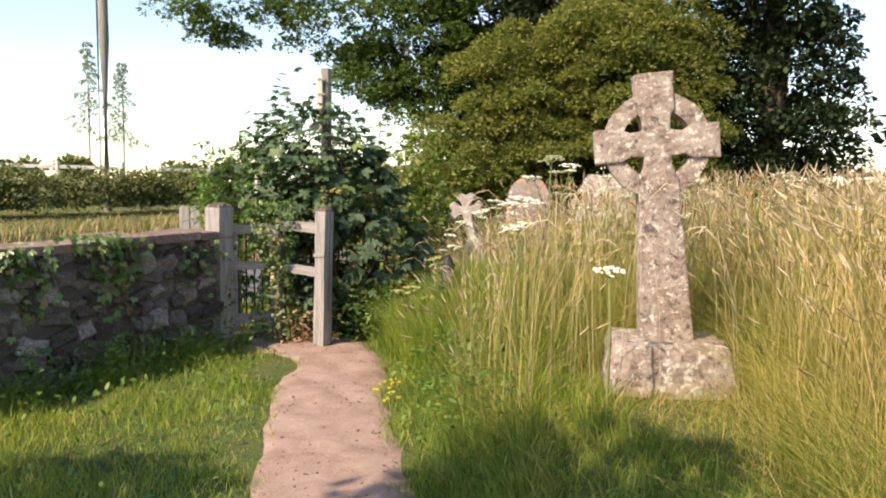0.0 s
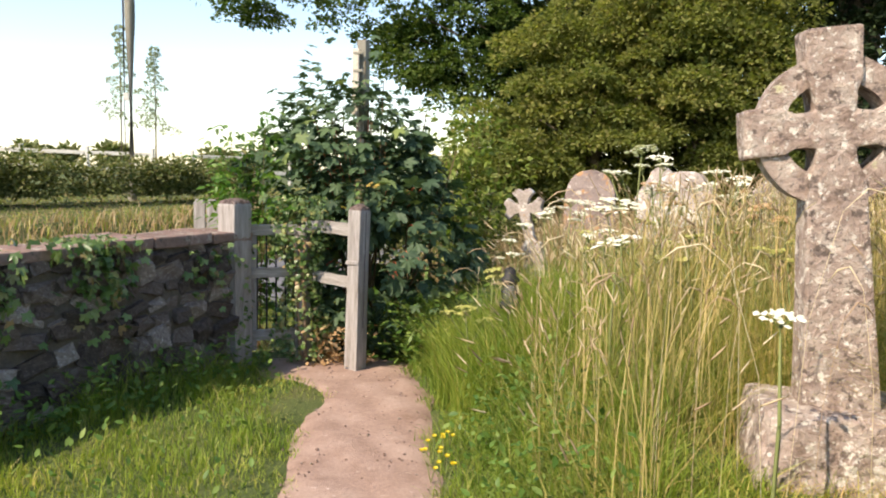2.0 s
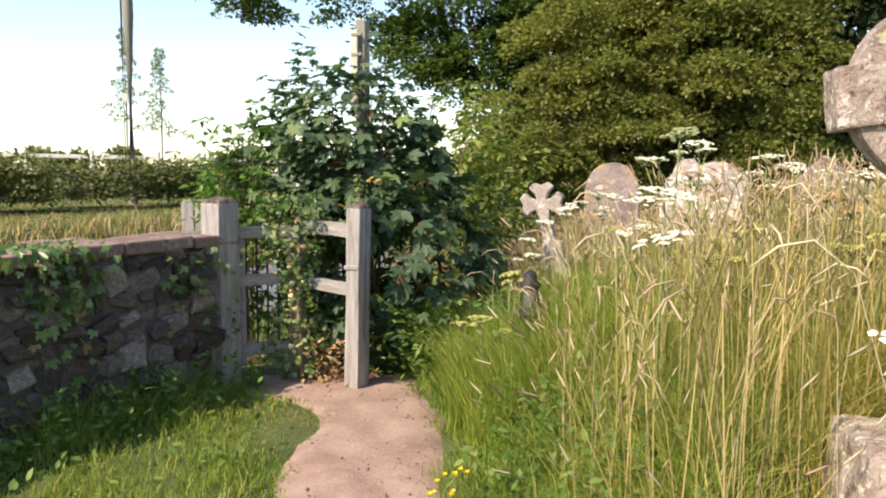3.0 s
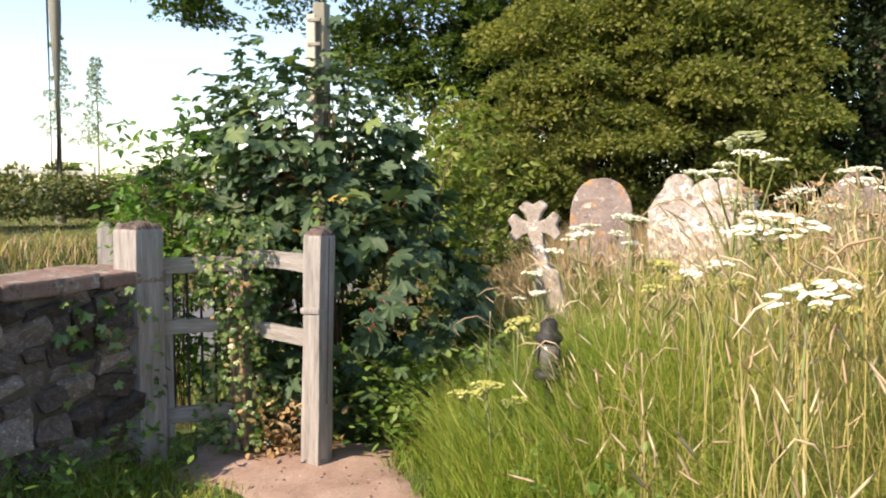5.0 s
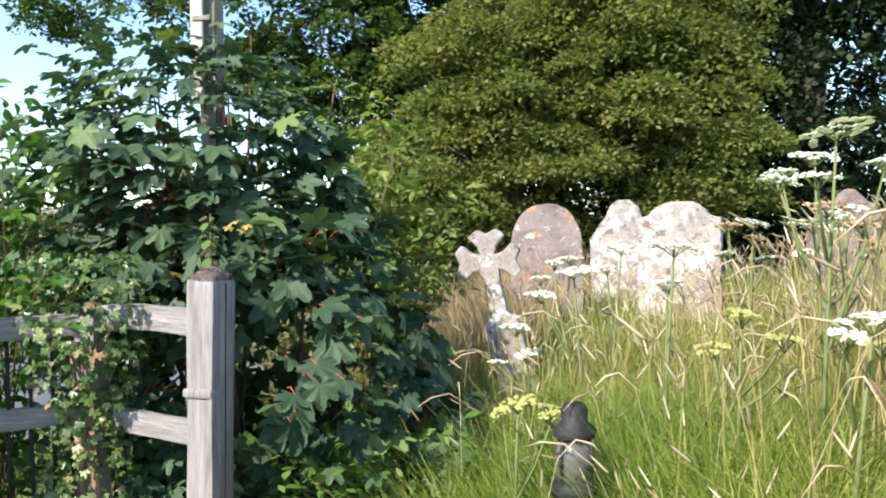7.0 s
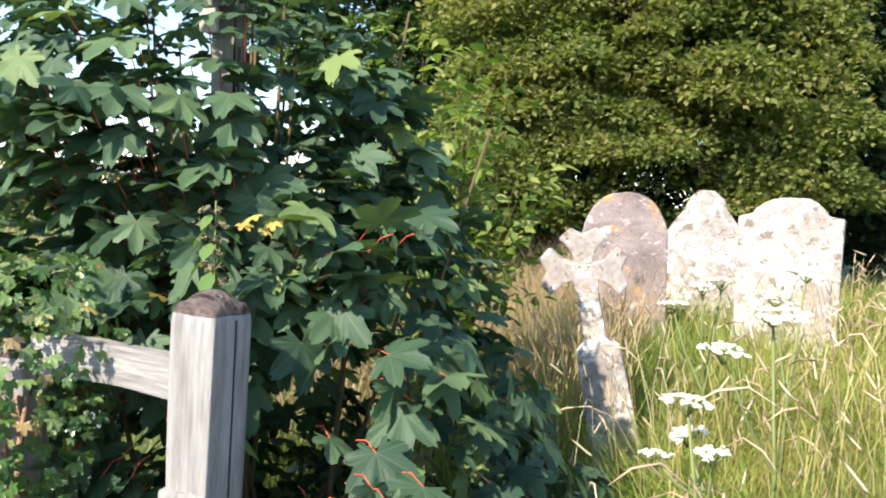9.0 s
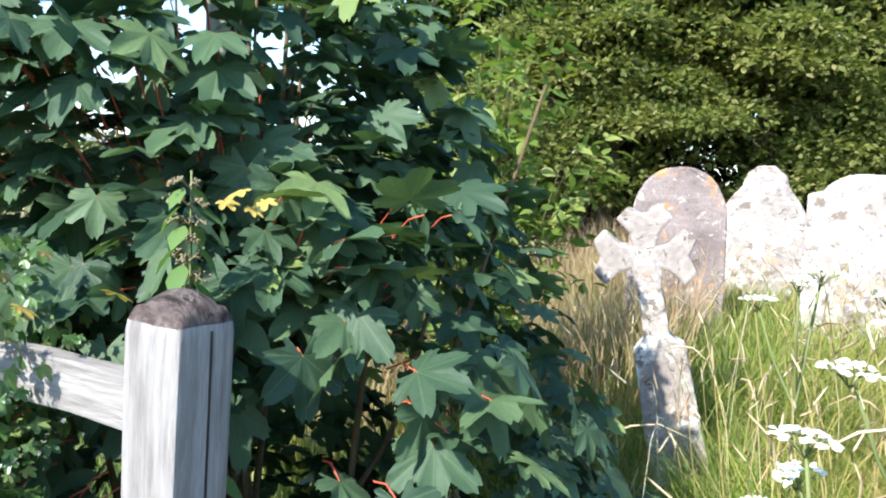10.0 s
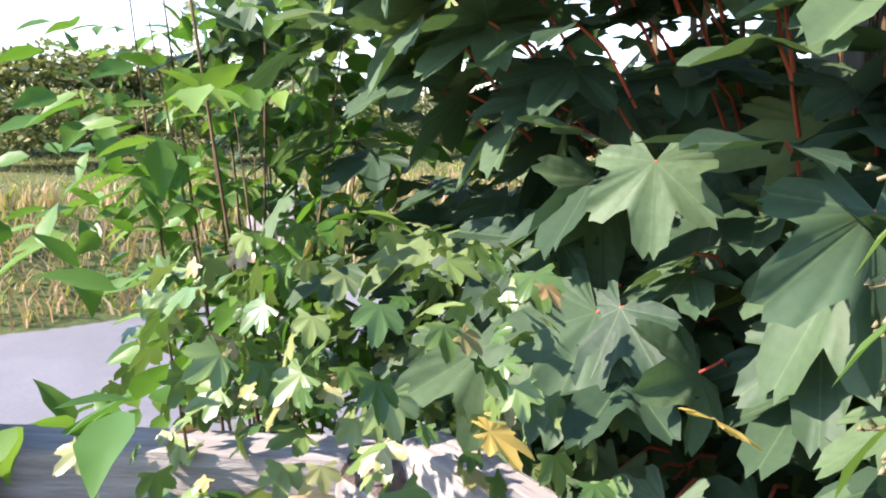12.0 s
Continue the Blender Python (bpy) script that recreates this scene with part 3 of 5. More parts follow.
# ---------------------------------------------------------------- other gravestones
def headstone(x, y, w, h, d, shape, mat, rz, label, lean=0.0, sink=0.15):
    z = float(land(x, y)) - sink
    st = thing("headstone", x, y, z, label, "gravestone", "headstones", rz=rz, rx=lean)
    H, a = h + sink, w / 2
    if shape == "round":
        k = H - a * 0.75
        out = [(-a, 0), (a, 0)] + [(a * math.cos(t), k + a * 0.75 * math.sin(t)) for t in np.linspace(0, math.pi, 17)]
    elif shape == "gothic":
        k = H - a * 1.25
        arc = [(a * math.cos(t) ** 0.8, k + a * 1.25 * math.sin(t)) for t in np.linspace(0, math.pi / 2 * 0.98, 9)]
        out = [(-a, 0), (a, 0)] + arc + [(-p, q) for p, q in reversed(arc)]
    elif shape == "gable":
        out = [(-a, 0), (a, 0), (a, H - a * 0.9), (0.02, H), (-0.02, H), (-a, H - a * 0.9)]
    elif shape == "point":
        k = H - a * 1.25
        out = [(-a, 0), (a, 0), (a, k), (a * 0.8, k + a * 0.35), (a * 0.52, k + a * 0.72), (a * 0.42, k + a * 1.0), (a * 0.18, k + a * 1.2), (-a * 0.18, k + a * 1.2), (-a * 0.42, k + a * 1.0), (-a * 0.52, k + a * 0.72), (-a * 0.8, k + a * 0.35), (-a, k)]
    else:
        k = H - 0.14
        out = [(-a, 0), (a, 0), (a, k)] + [(a * 0.72 * math.cos(t), k + 0.14 * math.sin(t)) for t in np.linspace(0.15, math.pi - 0.15, 13)] + [(-a, k)]
    part("slab", prism(out, d, 0.014, 1, 0.009, int(x * 10)), mat, st)
    return st


headstone(0.77, 10.7, 0.62, 1.19, 0.12, "gothic", M_RUST, -6, "round-topped sandstone headstone with orange lichen", -3)
headstone(1.71, 12.0, 0.68, 1.25, 0.12, "point", M_PALE, -16, "pale headstone with a shouldered crown and blotched lichen", 2)
headstone(1.86, 10.5, 0.68, 1.18, 0.13, "flat", M_PALE, -22, "broad pale headstone with a low arched top", -2)
headstone(2.66, 9.25, 0.52, 1.2, 0.12, "gable", M_RUST, -8, "pinkish headstone with a pointed gable head", 2)
headstone(3.2, 9.8, 0.6, 1.0, 0.13, "round", M_PALE, -12, "grey-white headstone behind tall grass", -2)
headstone(4.05, 9.3, 0.56, 0.86, 0.12, "round", M_RUST, -8, "low brownish headstone half sunk in grass", 3)
headstone(4.6, 9.1, 0.6, 1.0, 0.12, "flat", M_PALE, -10, "weathered pale headstone half sunk in grass", 2)


def floral_cross(x, y):
    z = float(land(x, y)) + 0.25
    st = thing("floral_cross", x, y, z, "pale stone grave cross with leaf-shaped arms, leaning", "gravestone", rz=-8, ry=-13)
    out = [(-0.12, -0.5), (0.12, -0.5), (0.1, 0.3), (0.05, 0.34), (0.045, 0.66), (-0.045, 0.66), (-0.05, 0.34), (-0.1, 0.3)]
    part("shaft", prism(out, 0.1, 0.012, 1, 0.006), M_PALE, st)
    leaf = [(-0.026, 0), (0.026, 0), (0.042, 0.09), (0.085, 0.15), (0.05, 0.195), (0.0, 0.165), (-0.05, 0.195), (-0.085, 0.15), (-0.042, 0.09)]
    for a in (0, 90, -90):
        part("arm", prism(leaf, 0.09, 0.01, 1, 0.005), M_PALE, st, m=pose(0, 0, 0.66, 0, a + 9, 0) @ Matrix.Diagonal((1.25, 1, 1.0, 1)))
    part("arm", prism([(-0.05, 0), (0.05, 0), (0.06, 0.12), (-0.06, 0.12)], 0.092, 0.01), M_PALE, st, m=pose(0, 0, 0.55))
    return st


floral_cross(0.33, 8.5)

lantern = thing("grave_lantern", 0.34, 6.04, float(land(0.34, 6.04)), "small dark grave lantern with glass sides on a short stake", "lantern")
v, t = tube([(0, 0, -0.1), (0, 0, 0.4), (0, 0, 0.66 - 0.16)], [0.012, 0.012, 0.012], 8)
part("stake", mesh_np("stake", v, t), M_IRON, lantern)
H0 = 0.95 - float(land(0.34, 6.04)) - 0.31


def lathe(profile, sides=12):
    V, T = [], []
    for i, (r, z_) in enumerate(profile):
        for k in range(sides):
            w = 2 * math.pi * k / sides
            V.append((r * math.cos(w), r * math.sin(w), z_))
        if i:
            o = (i - 1) * sides
            for k in range(sides):
                n = (k + 1) % sides
                T += [(o + k, o + n, o + sides + n), (o + k, o + sides + n, o + sides + k)]
    return np.array(V), np.array(T)


part("base", mesh_np("base", *lathe([(0, 0), (0.075, 0), (0.08, 0.03), (0.06, 0.06), (0, 0.06)])), M_IRON, lantern, m=pose(0, 0, H0) @ Matrix.Diagonal((0.88, 0.88, 0.88, 1)))
mg, ntg, bg = material("smoked_glass")
bg.inputs["Base Color"].default_value = (0.35, 0.33, 0.3, 1)
bg.inputs["Roughness"].default_value = 0.12
bg.inputs["Transmission Weight"].default_value = 0.7
part("glass", mesh_np("glass", *lathe([(0.055, 0.06), (0.068, 0.12), (0.055, 0.2), (0.05, 0.2), (0.062, 0.12), (0.05, 0.06)])), mg, lantern, m=pose(0, 0, H0) @ Matrix.Diagonal((0.88, 0.88, 0.88, 1)))
part("candle", mesh_np("candle", *lathe([(0, 0.06), (0.03, 0.06), (0.03, 0.15), (0, 0.15)])), M_PLATE, lantern, "pale candle stub", pose(0, 0, H0) @ Matrix.Diagonal((0.88, 0.88, 0.88, 1)))
for k in range(4):
    w = math.pi / 4 + k * math.pi / 2
    v, t = tube([(0.066 * math.cos(w), 0.066 * math.sin(w), 0.05), (0.076 * math.cos(w), 0.076 * math.sin(w), 0.12), (0.06 * math.cos(w), 0.06 * math.sin(w), 0.21)], [0.006] * 3, 5)
    part("upright", mesh_np("upright", v, t), M_IRON, lantern, m=pose(0, 0, H0) @ Matrix.Diagonal((0.88, 0.88, 0.88, 1)))
part("cap", mesh_np("cap", *lathe([(0.07, 0.2), (0.075, 0.22), (0.045, 0.25), (0.045, 0.29), (0.03, 0.31), (0, 0.315)])), M_IRON, lantern, "dark domed cap", pose(0, 0, H0) @ Matrix.Diagonal((0.88, 0.88, 0.88, 1)))

# ---------------------------------------------------------------- far side of the lane
pole = thing("telegraph_pole", -9.45, 17.0, float(land(-9.45, 17.0)), "tall wooden telegraph pole beyond the lane", "pole")
v, t = tube([(0, 0, -0.3), (0.02, 0, 4), (-0.03, 0, 9)], [0.12, 0.11, 0.09], 12)
part("shaft", smooth(mesh_np("shaft", v, t)), M_POLE, pole)
v, t = tube([(-0.12, -0.05, 0.2), (-0.11, -0.05, 4.0), (-0.13, -0.05, 9)], [0.02] * 3, 6)
part("cable_guard", mesh_np("cable_guard", v, t), M_IRON, pole, "dark cable running up the pole")
part("notice", box(0.12, 0.02, 0.16, 0.004), M_WHITE, pole, "small pale plate", pose(0, -0.16, 2.2))


def rail_fence(x0, y0, x1, y1, n, h=1.1):
    f = thing("rail_fence", x0, y0, float(land(x0, y0)), "pale post-and-rail fence beyond the lane", "fence", "far fences")
    for k in range(n + 1):
        x, y = x0 + (x1 - x0) * k / n, y0 + (y1 - y0) * k / n
        part("post", box(0.11, 0.11, h + 0.2, 0.01), M_WHITE, f, m=pose(x - x0, y - y0, float(land(x, y)) - float(land(x0, y0)) - 0.1))
    for k in range(n):
        a = [x0 + (x1 - x0) * k / n, y0 + (y1 - y0) * k / n]
        b = [x0 + (x1 - x0) * (k + 1) / n, y0 + (y1 - y0) * (k + 1) / n]
        for zz in (0.45, 0.98):
            za, zb = float(land(*a)) - float(land(x0, y0)) + zz, float(land(*b)) - float(land(x0, y0)) + zz
            beam("rail", (a[0] - x0, a[1] - y0, za), (b[0] - x0, b[1] - y0, zb), 0.04, 0.13, M_WHITE, f)
    return f


rail_fence(-26, 24, -15, 27, 5)
rail_fence(-14, 28, -9.5, 31, 3)

# ---------------------------------------------------------------- trees
LEAF4 = (np.array([(0, 0, 0), (0.32, 0.45, 0.06), (0, 1, 0), (-0.32, 0.45, 0.06)]), np.array([(0, 1, 2), (0, 2, 3)]))


def crown_leaves(clumps, per, size, droop=0.3):
    """Leaves on the shells of many clumps: (centre, radius) each."""
    C = np.array([c for c, r in clumps])
    R = np.array([r for c, r in clumps])
    n = len(C) * per
    idx = np.repeat(np.arange(len(C)), per)
    d = rng.normal(size=(n, 3))
    d[:, 2] = np.where(d[:, 2] < -0.2, -0.6 * d[:, 2], d[:, 2])
    d /= np.linalg.norm(d, axis=1)[:, None]
    P = C[idx] + d * (R[idx] * rng.uniform(0.5, 1.2, n) ** 0.5)[:, None] * np.array([1.15, 1.15, 0.75])
    yaw = np.arctan2(d[:, 1], d[:, 0]) - np.pi / 2 + rng.normal(0, 0.9, n)
    pitch = d[:, 2] * 0.7 - droop + rng.normal(0, 0.5, n)
    return strewn(LEAF4, P, turns(yaw, pitch, rng.normal(0, 0.6, n)), size * rng.uniform(0.6, 1.25, n))


def tree(name, x, y, label, trunk_r, height, lobes, n_clumps, per, leaf, clump_r, mat, shape=1.0, seed=1, bark=None):
    """lobes: (dx, dy, z, rx, ry, rz) ellipsoids that the clumps fill, mostly near their skin."""
    r = np.random.default_rng(seed)
    z0 = float(land(x, y))
    tr = thing(name, x, y, z0, label, "tree")
    pieces = [tube([(0, 0, -0.3), (0.05, 0.03, height * 0.3), (-0.05, 0.08, height * 0.62), (0.05, 0, height * 0.9)], [trunk_r * 1.3, trunk_r, trunk_r * 0.6, trunk_r * 0.15], 9)]
    clumps = []
    for k in range(n_clumps):
        l = lobes[k % len(lobes)]
        d = r.normal(size=3)
        d /= np.linalg.norm(d)
        q = r.uniform(0.35, 1.0) ** 0.5
        c = np.array([l[0] + d[0] * l[3] * q, l[1] + d[1] * l[4] * q, l[2] + d[2] * l[5] * q])
        clumps.append((c, clump_r * r.uniform(0.6, 1.3)))
        if k % 11 == 0 and c[2] > height * 0.35 and abs(c[0]) < 3.2:
            b = np.array([0, 0, min(max(c[2] * 0.55, height * 0.15), height * 0.8)])
            mid = (b + c) / 2 + np.array([0, 0, 0.12 * height * 0.4])
            pieces.append(tube([tuple(b), tuple(mid), tuple(c)], [trunk_r * 0.28, trunk_r * 0.14, trunk_r * 0.04], 5))
    part("trunk", smooth(mesh_np("trunk", *joined(pieces))), bark or M_BARK, tr)
    part("crown", mesh_np("crown", *crown_leaves(clumps, per, leaf)), mat, tr)
    return tr


tree("hawthorn_tree", 0.7, 14.4, "dense olive-green hawthorn behind the headstones", 0.14, 4.2,
     [(0, 0, 1.5, 1.5, 1.2, 1.3), (0.4, 0, 2.5, 1.5, 1.1, 1.1), (-1.2, -0.2, 1.5, 0.9, 0.9, 1.0), (1.3, 0.2, 2.6, 0.9, 0.9, 0.9), (-0.5, 0, 3.1, 0.9, 0.7, 0.8), (1.0, 0.3, 3.6, 0.8, 0.6, 0.7)], 210, 430, 0.08, 0.4, M_HAW, seed=2)
tree("hawthorn_tree", 2.35, 14.1, "broad olive-green hawthorn behind the graves", 0.14, 4.4,
     [(0, 0, 1.5, 1.6, 1.2, 1.3), (0, 0.2, 2.6, 1.5, 1.2, 1.1), (0.8, -0.1, 1.7, 0.8, 0.9, 1.1), (-0.5, 0, 3.5, 0.9, 0.6, 0.7), (0.6, 0.2, 3.4, 0.8, 0.6, 0.9)], 210, 430, 0.08, 0.4, M_HAW, seed=3)
tree("yew_tree", 5.0, 15.4, "tall dark yew with drooping sprays", 0.3, 11,
     [(0, 0, 2.2, 1.75, 1.4, 2.2), (-0.1, 0, 5.6, 1.7, 1.5, 2.6), (0, 0, 8.6, 1.4, 1.3, 2.2)], 280, 230, 0.12, 0.48, M_YEW, seed=4)
tree("yew_tree", 1.6, 17.2, "dark yew rising over the hawthorns", 0.3, 11,
     [(0, 0, 3.6, 1.9, 1.4, 2.6), (0.2, 0, 6.8, 1.9, 1.5, 2.8), (0.2, 0, 9, 1.6, 1.4, 2)], 210, 230, 0.12, 0.5, M_YEW, seed=6)
tree("shade_tree", 0.4, 18.4, "broad dark-green tree rising behind the hawthorns", 0.3, 10,
     [(-1.0, 0, 3.0, 1.5, 1.2, 1.9), (-1.3, 0, 5.6, 1.5, 1.3, 1.9), (1.0, 0, 4.4, 1.9, 1.2, 2.2), (0, 0, 7.8, 2.6, 1.4, 1.9)], 300, 210, 0.13, 0.5, M_DARK, seed=31)
tree("ash_tree", -0.4, 20.0, "tall light-green ash with branches spreading over the lane", 0.26, 12,
     [(-0.6, -0.6, 8.4, 3.0, 2.2, 2.4), (-3.5, -2.4, 5.4, 1.8, 1.2, 1.3), (-1.6, -2.4, 4.3, 1.2, 1.1, 1.9), (-6.2, -2.6, 5.7, 1.7, 1.2, 1.2), (-4.6, -2.2, 7.4, 2.4, 1.4, 1.3), (-2.6, -2.2, 3.9, 0.9, 0.9, 0.9)], 330, 150, 0.105, 0.36, M_ASH, seed=8)
# Added out of view; its three clumps are placed to throw the foreground shadows.
tree("unseen_shadow_tree", -3.6, -1.7, "unseen leafy tree near the start of the path, added to shade the near grass", 0.18, 6,
     [(-1.1, 0.05, 5.0, 0.6, 0.35, 0.4), (1.0, 0.2, 5.0, 0.4, 0.35, 0.4), (1.65, 0.0, 5.0, 0.45, 0.35, 0.4)], 54, 90, 0.13, 0.36, M_ASH, seed=12)


def sapling(x, y, h, seed):
    r = random.Random(seed)
    z0 = float(land(x, y))
    tr = thing("young_tree", x, y, z0, "slender young tree with sparse leaves beside the telegraph pole", "tree", "young trees")
    part("trunk", mesh_np("trunk", *tube([(0, 0, -0.1), (0.03, 0, h * 0.5), (0, 0, h)], [0.05, 0.035, 0.01], 6)), M_BARK, tr)
    cl = [((r.gauss(0, 0.32) * (1.15 - u), r.gauss(0, 0.32) * (1.15 - u), h * (0.35 + 0.65 * u)), 0.3 * (1.2 - u * 0.7)) for u in [k / 15 for k in range(16)]]
    part("crown", mesh_np("crown", *crown_leaves(cl, 130, 0.1)), M_PALELEAF, tr)


sapling(-18.2, 30.0, 5.9, 1)
sapling(-16.8, 30.2, 5.1, 2)
sapling(-21.5, 21.0, 3.4, 3)


def thicket(name, label, line, height, depth, n, per, leaf, mat, cat="hedge", seed=1):
    """A hedge or distant wood along a line of points."""
    r = np.random.default_rng(seed)
    line = np.array(line, float)
    at = np.linspace(0, len(line) - 1, n) + r.uniform(-0.3, 0.3, n)
    x = np.interp(at, np.arange(len(line)), line[:, 0]) + r.normal(0, depth, n)
    y = np.interp(at, np.arange(len(line)), line[:, 1]) + r.normal(0, depth, n)
    hh = height * (0.7 + 0.45 * r.random(n))
    cl = [((a, b, float(land(a, b)) + h * u), h * 0.38) for a, b, h in zip(x, y, hh) for u in (0.25, 0.65)]
    ob = obj(name, mesh_np(name, *crown_leaves(cl, per, leaf)), mat)
    return tagged(ob, label, cat, kind="stuff")


thicket("hedge", "rough low hedge of brambles and weeds on the bank", [(-11.6, 8), (-10.2, 12.7), (-8.9, 16.4), (-7.9, 19)], 1.0, 0.3, 60, 240, 0.09, M_HEDGE, seed=3)
thicket("hedge", "tall field hedge across the lane", [(-22, 4), (-16, 9), (-13.2, 12), (-13.5, 15)], 1.5, 0.4, 46, 380, 0.14, M_HEDGE, seed=4)
thicket("hedge", "rough growth along the lane beyond the gate", [tuple(END + OUT * 0.6 + WAY * q) for q in (3.2, 6, 10, 16, 24)], 0.95, 0.3, 60, 170, 0.085, M_HEDGE, seed=9)
thicket("far_trees", "hazy far line of trees and hedges", [(-160, 60), (-90, 110), (-40, 140), (10, 150), (80, 140), (150, 90)], 3.6, 4, 130, 60, 1.3, M_HEDGE, "trees", seed=5)
thicket("far_bush", "rounded far bush beyond the white fence", [(-34, 33), (-31, 35)], 3.0, 0.6, 9, 150, 0.3, M_HEDGE, "bush", seed=6)
thicket("hedge", "dark undergrowth below the yews", [(-1.5, 16.6), (1.5, 15.9), (3.6, 15.6), (6.2, 16.2)], 2.3, 0.25, 34, 260, 0.11, M_YEW, seed=14)
thicket("far_trees", "mid-distance dark trees past the yew", [(13, 22), (18, 24), (24, 22), (30, 16)], 4.5, 1.0, 26, 160, 0.3, M_YEW, "trees", seed=7)

# ---------------------------------------------------------------- sycamore bush at the gate
def lobed(lobes, seg=3, tooth=0.02, fold=0.05, seed=0, sinus=0.74):
    """A lobed leaf: (angle from the tip, length) for each lobe; a fan from the stalk with veins to the tips."""
    r = random.Random(seed)
    pts, vein = [], []
    for i, (a, l) in enumerate(lobes):
        w = radians(a)
        if i:
            pa, pl = lobes[i - 1]
            sa, sl = radians((a + pa) / 2), sinus * (l + pl) / 2
            p0 = np.array([math.sin(radians(pa)) * pl, math.cos(radians(pa)) * pl])
            ps = np.array([math.sin(sa) * sl, math.cos(sa) * sl])
            p1 = np.array([math.sin(w) * l, math.cos(w) * l])
            for u in (0.2, 0.4, 0.6, 0.8):
                q = p0 * (1 - u) + ps * u
                q = q * (1 + 0.3 * math.sin(math.pi * (1 - u)) * (0.55 + 0.45 * (1 - u)) + (0.035 if u in (0.2, 0.6) else -0.02)) + np.array([r.uniform(-tooth, tooth), r.uniform(-tooth, tooth)])
                pts.append(q); vein.append(1 - u)
            pts.append(ps); vein.append(0.0)
            for u in (0.2, 0.4, 0.6, 0.8):
                q = ps * (1 - u) + p1 * u
                q = q * (1 + 0.3 * math.sin(math.pi * u) * (0.55 + 0.45 * u) + (0.035 if u in (0.4, 0.8) else -0.02)) + np.array([r.uniform(-tooth, tooth), r.uniform(-tooth, tooth)])
                pts.append(q); vein.append(u)
        pts.append(np.array([math.sin(w) * l, math.cos(w) * l])); vein.append(1.0)
    V, vn = [(0, 0, 0)], [1.0]
    for (x, y), k in zip(pts, vein):
        rr = math.hypot(x, y)
        V.append((x, y, -0.22 * rr * rr + fold * (1 - k) * rr + 0.02 * r.uniform(-1, 1)))
        vn.append(k)
    T = [(0, i + 1, i) for i in range(1, len(pts))]
    return np.array(V), np.array(T), np.array(vn)


SYC_LOBES = [(-148, 0.42), (-100, 0.66), (-50, 0.95), (0, 1.06), (50, 0.95), (100, 0.66), (148, 0.42)]
leaf_shapes = [lobed(SYC_LOBES, seed=k, fold=0.04 + 0.025 * k, sinus=0.66) for k in range(4)]
leaf_meshes = []
for k, (lv, lt, vn) in enumerate(leaf_shapes):
    me = smooth(mesh_np("leaf", lv, lt, {"vein": vn}))
    me.materials.append(M_SYC_NEAR)
    leaf_meshes.append(me)

bush = thing("sycamore_bush", -1.1, 7.44, 0, "dense dark-green sycamore bush with red leaf stalks, growing round the gate", "bush")
BX, BY = -1.1, 7.44
stem_rng = random.Random(11)
for k in range(22):
    a = stem_rng.uniform(0, 2 * math.pi)
    rad = abs(stem_rng.gauss(0.0, 0.5))
    x1, y1 = math.cos(a) * rad * 1.15, math.sin(a) * rad * 0.8
    z1 = stem_rng.uniform(1.5, 2.5) - 0.55 * rad
    b = (x1 * 0.35 + stem_rng.uniform(-0.25, 0.25), y1 * 0.4, -0.05)
    mid = (x1 * 0.7, y1 * 0.7, z1 * 0.5)
    part("stem", smooth(mesh_np("stem", *tube([b, mid, (x1, y1, z1)], [0.013, 0.009, 0.004], 6))), M_TWIG, bush)


def bush_points(n, seed):
    """Places on the bush's outer layers, in its own space."""
    r = np.random.default_rng(seed)
    d = r.normal(size=(n * 3, 3))
    d /= np.linalg.norm(d, axis=1)[:, None]
    q = r.uniform(0.5, 1.0, n * 3) ** 0.5
    low = r.random(n * 3) < 0.55
    P = np.where(low[:, None], d * q[:, None] * np.array([1.06, 0.86, 0.82]) + np.array([0.26, 0, 0.84]), d * q[:, None] * np.array([0.88, 0.62, 0.72]) + np.array([-0.18, 0, 1.6]))
    lump = 0.1 * np.sin(P[:, 0] * 7 + P[:, 2] * 5) + 0.08 * np.sin(P[:, 2] * 11 - P[:, 0] * 4)
    P[:, :2] *= (1 + lump)[:, None]
    P = P[(P[:, 2] > 0.12)]
    P = P[:n]
    more = []
    for k in range(20):
        a0 = r.uniform(-0.85, 0.6)
        b0 = np.array([a0, r.uniform(-0.35, 0.3), 1.5])
        tip = np.array([a0 * 1.12 + r.normal(0, 0.06), b0[1], 2.7 - 0.6 * (a0 + 0.1) ** 2 / 0.5 + r.uniform(-0.22, 0.08)])
        for u in np.linspace(0.25, 1.0, 15):
            c = b0 + (tip - b0) * u
            w = r.uniform(0, 2 * np.pi)
            q = 0.17 * (1.15 - u)
            more.append(c + np.array([np.cos(w) * q, np.sin(w) * q, 0.0]))
    return np.concatenate([P, np.array(more)]), None


P, D = bush_points(4000, 5)
wx, wy = P[:, 0] + BX, P[:, 1] + BY
P = P[~((wx > -0.86) & (wx < -0.15) & (wy < 7.02) & (P[:, 2] < 1.3) & (rng.random(len(P)) > 0.65)) & ~((wx > -2.0) & (wx < -0.72) & (wy < 6.78) & (P[:, 2] < 1.5)) & ~((wy < 6.66) & (P[:, 2] > 1.2)) & ~((P[:, 2] > 0.7) & (wx > -0.14 - 0.5 * (P[:, 2] - 1.0))) & (rng.random(len(P)) < np.where(P[:, 2] > 1.75, 0.66, np.where(P[:, 0] > 0.25, 0.62, np.where(P[:, 0] < -0.62, 0.4, 0.95))))]
C0 = np.array([0, 0.1, 1.2])
D = P - C0
D /= np.linalg.norm(D, axis=1)[:, None]
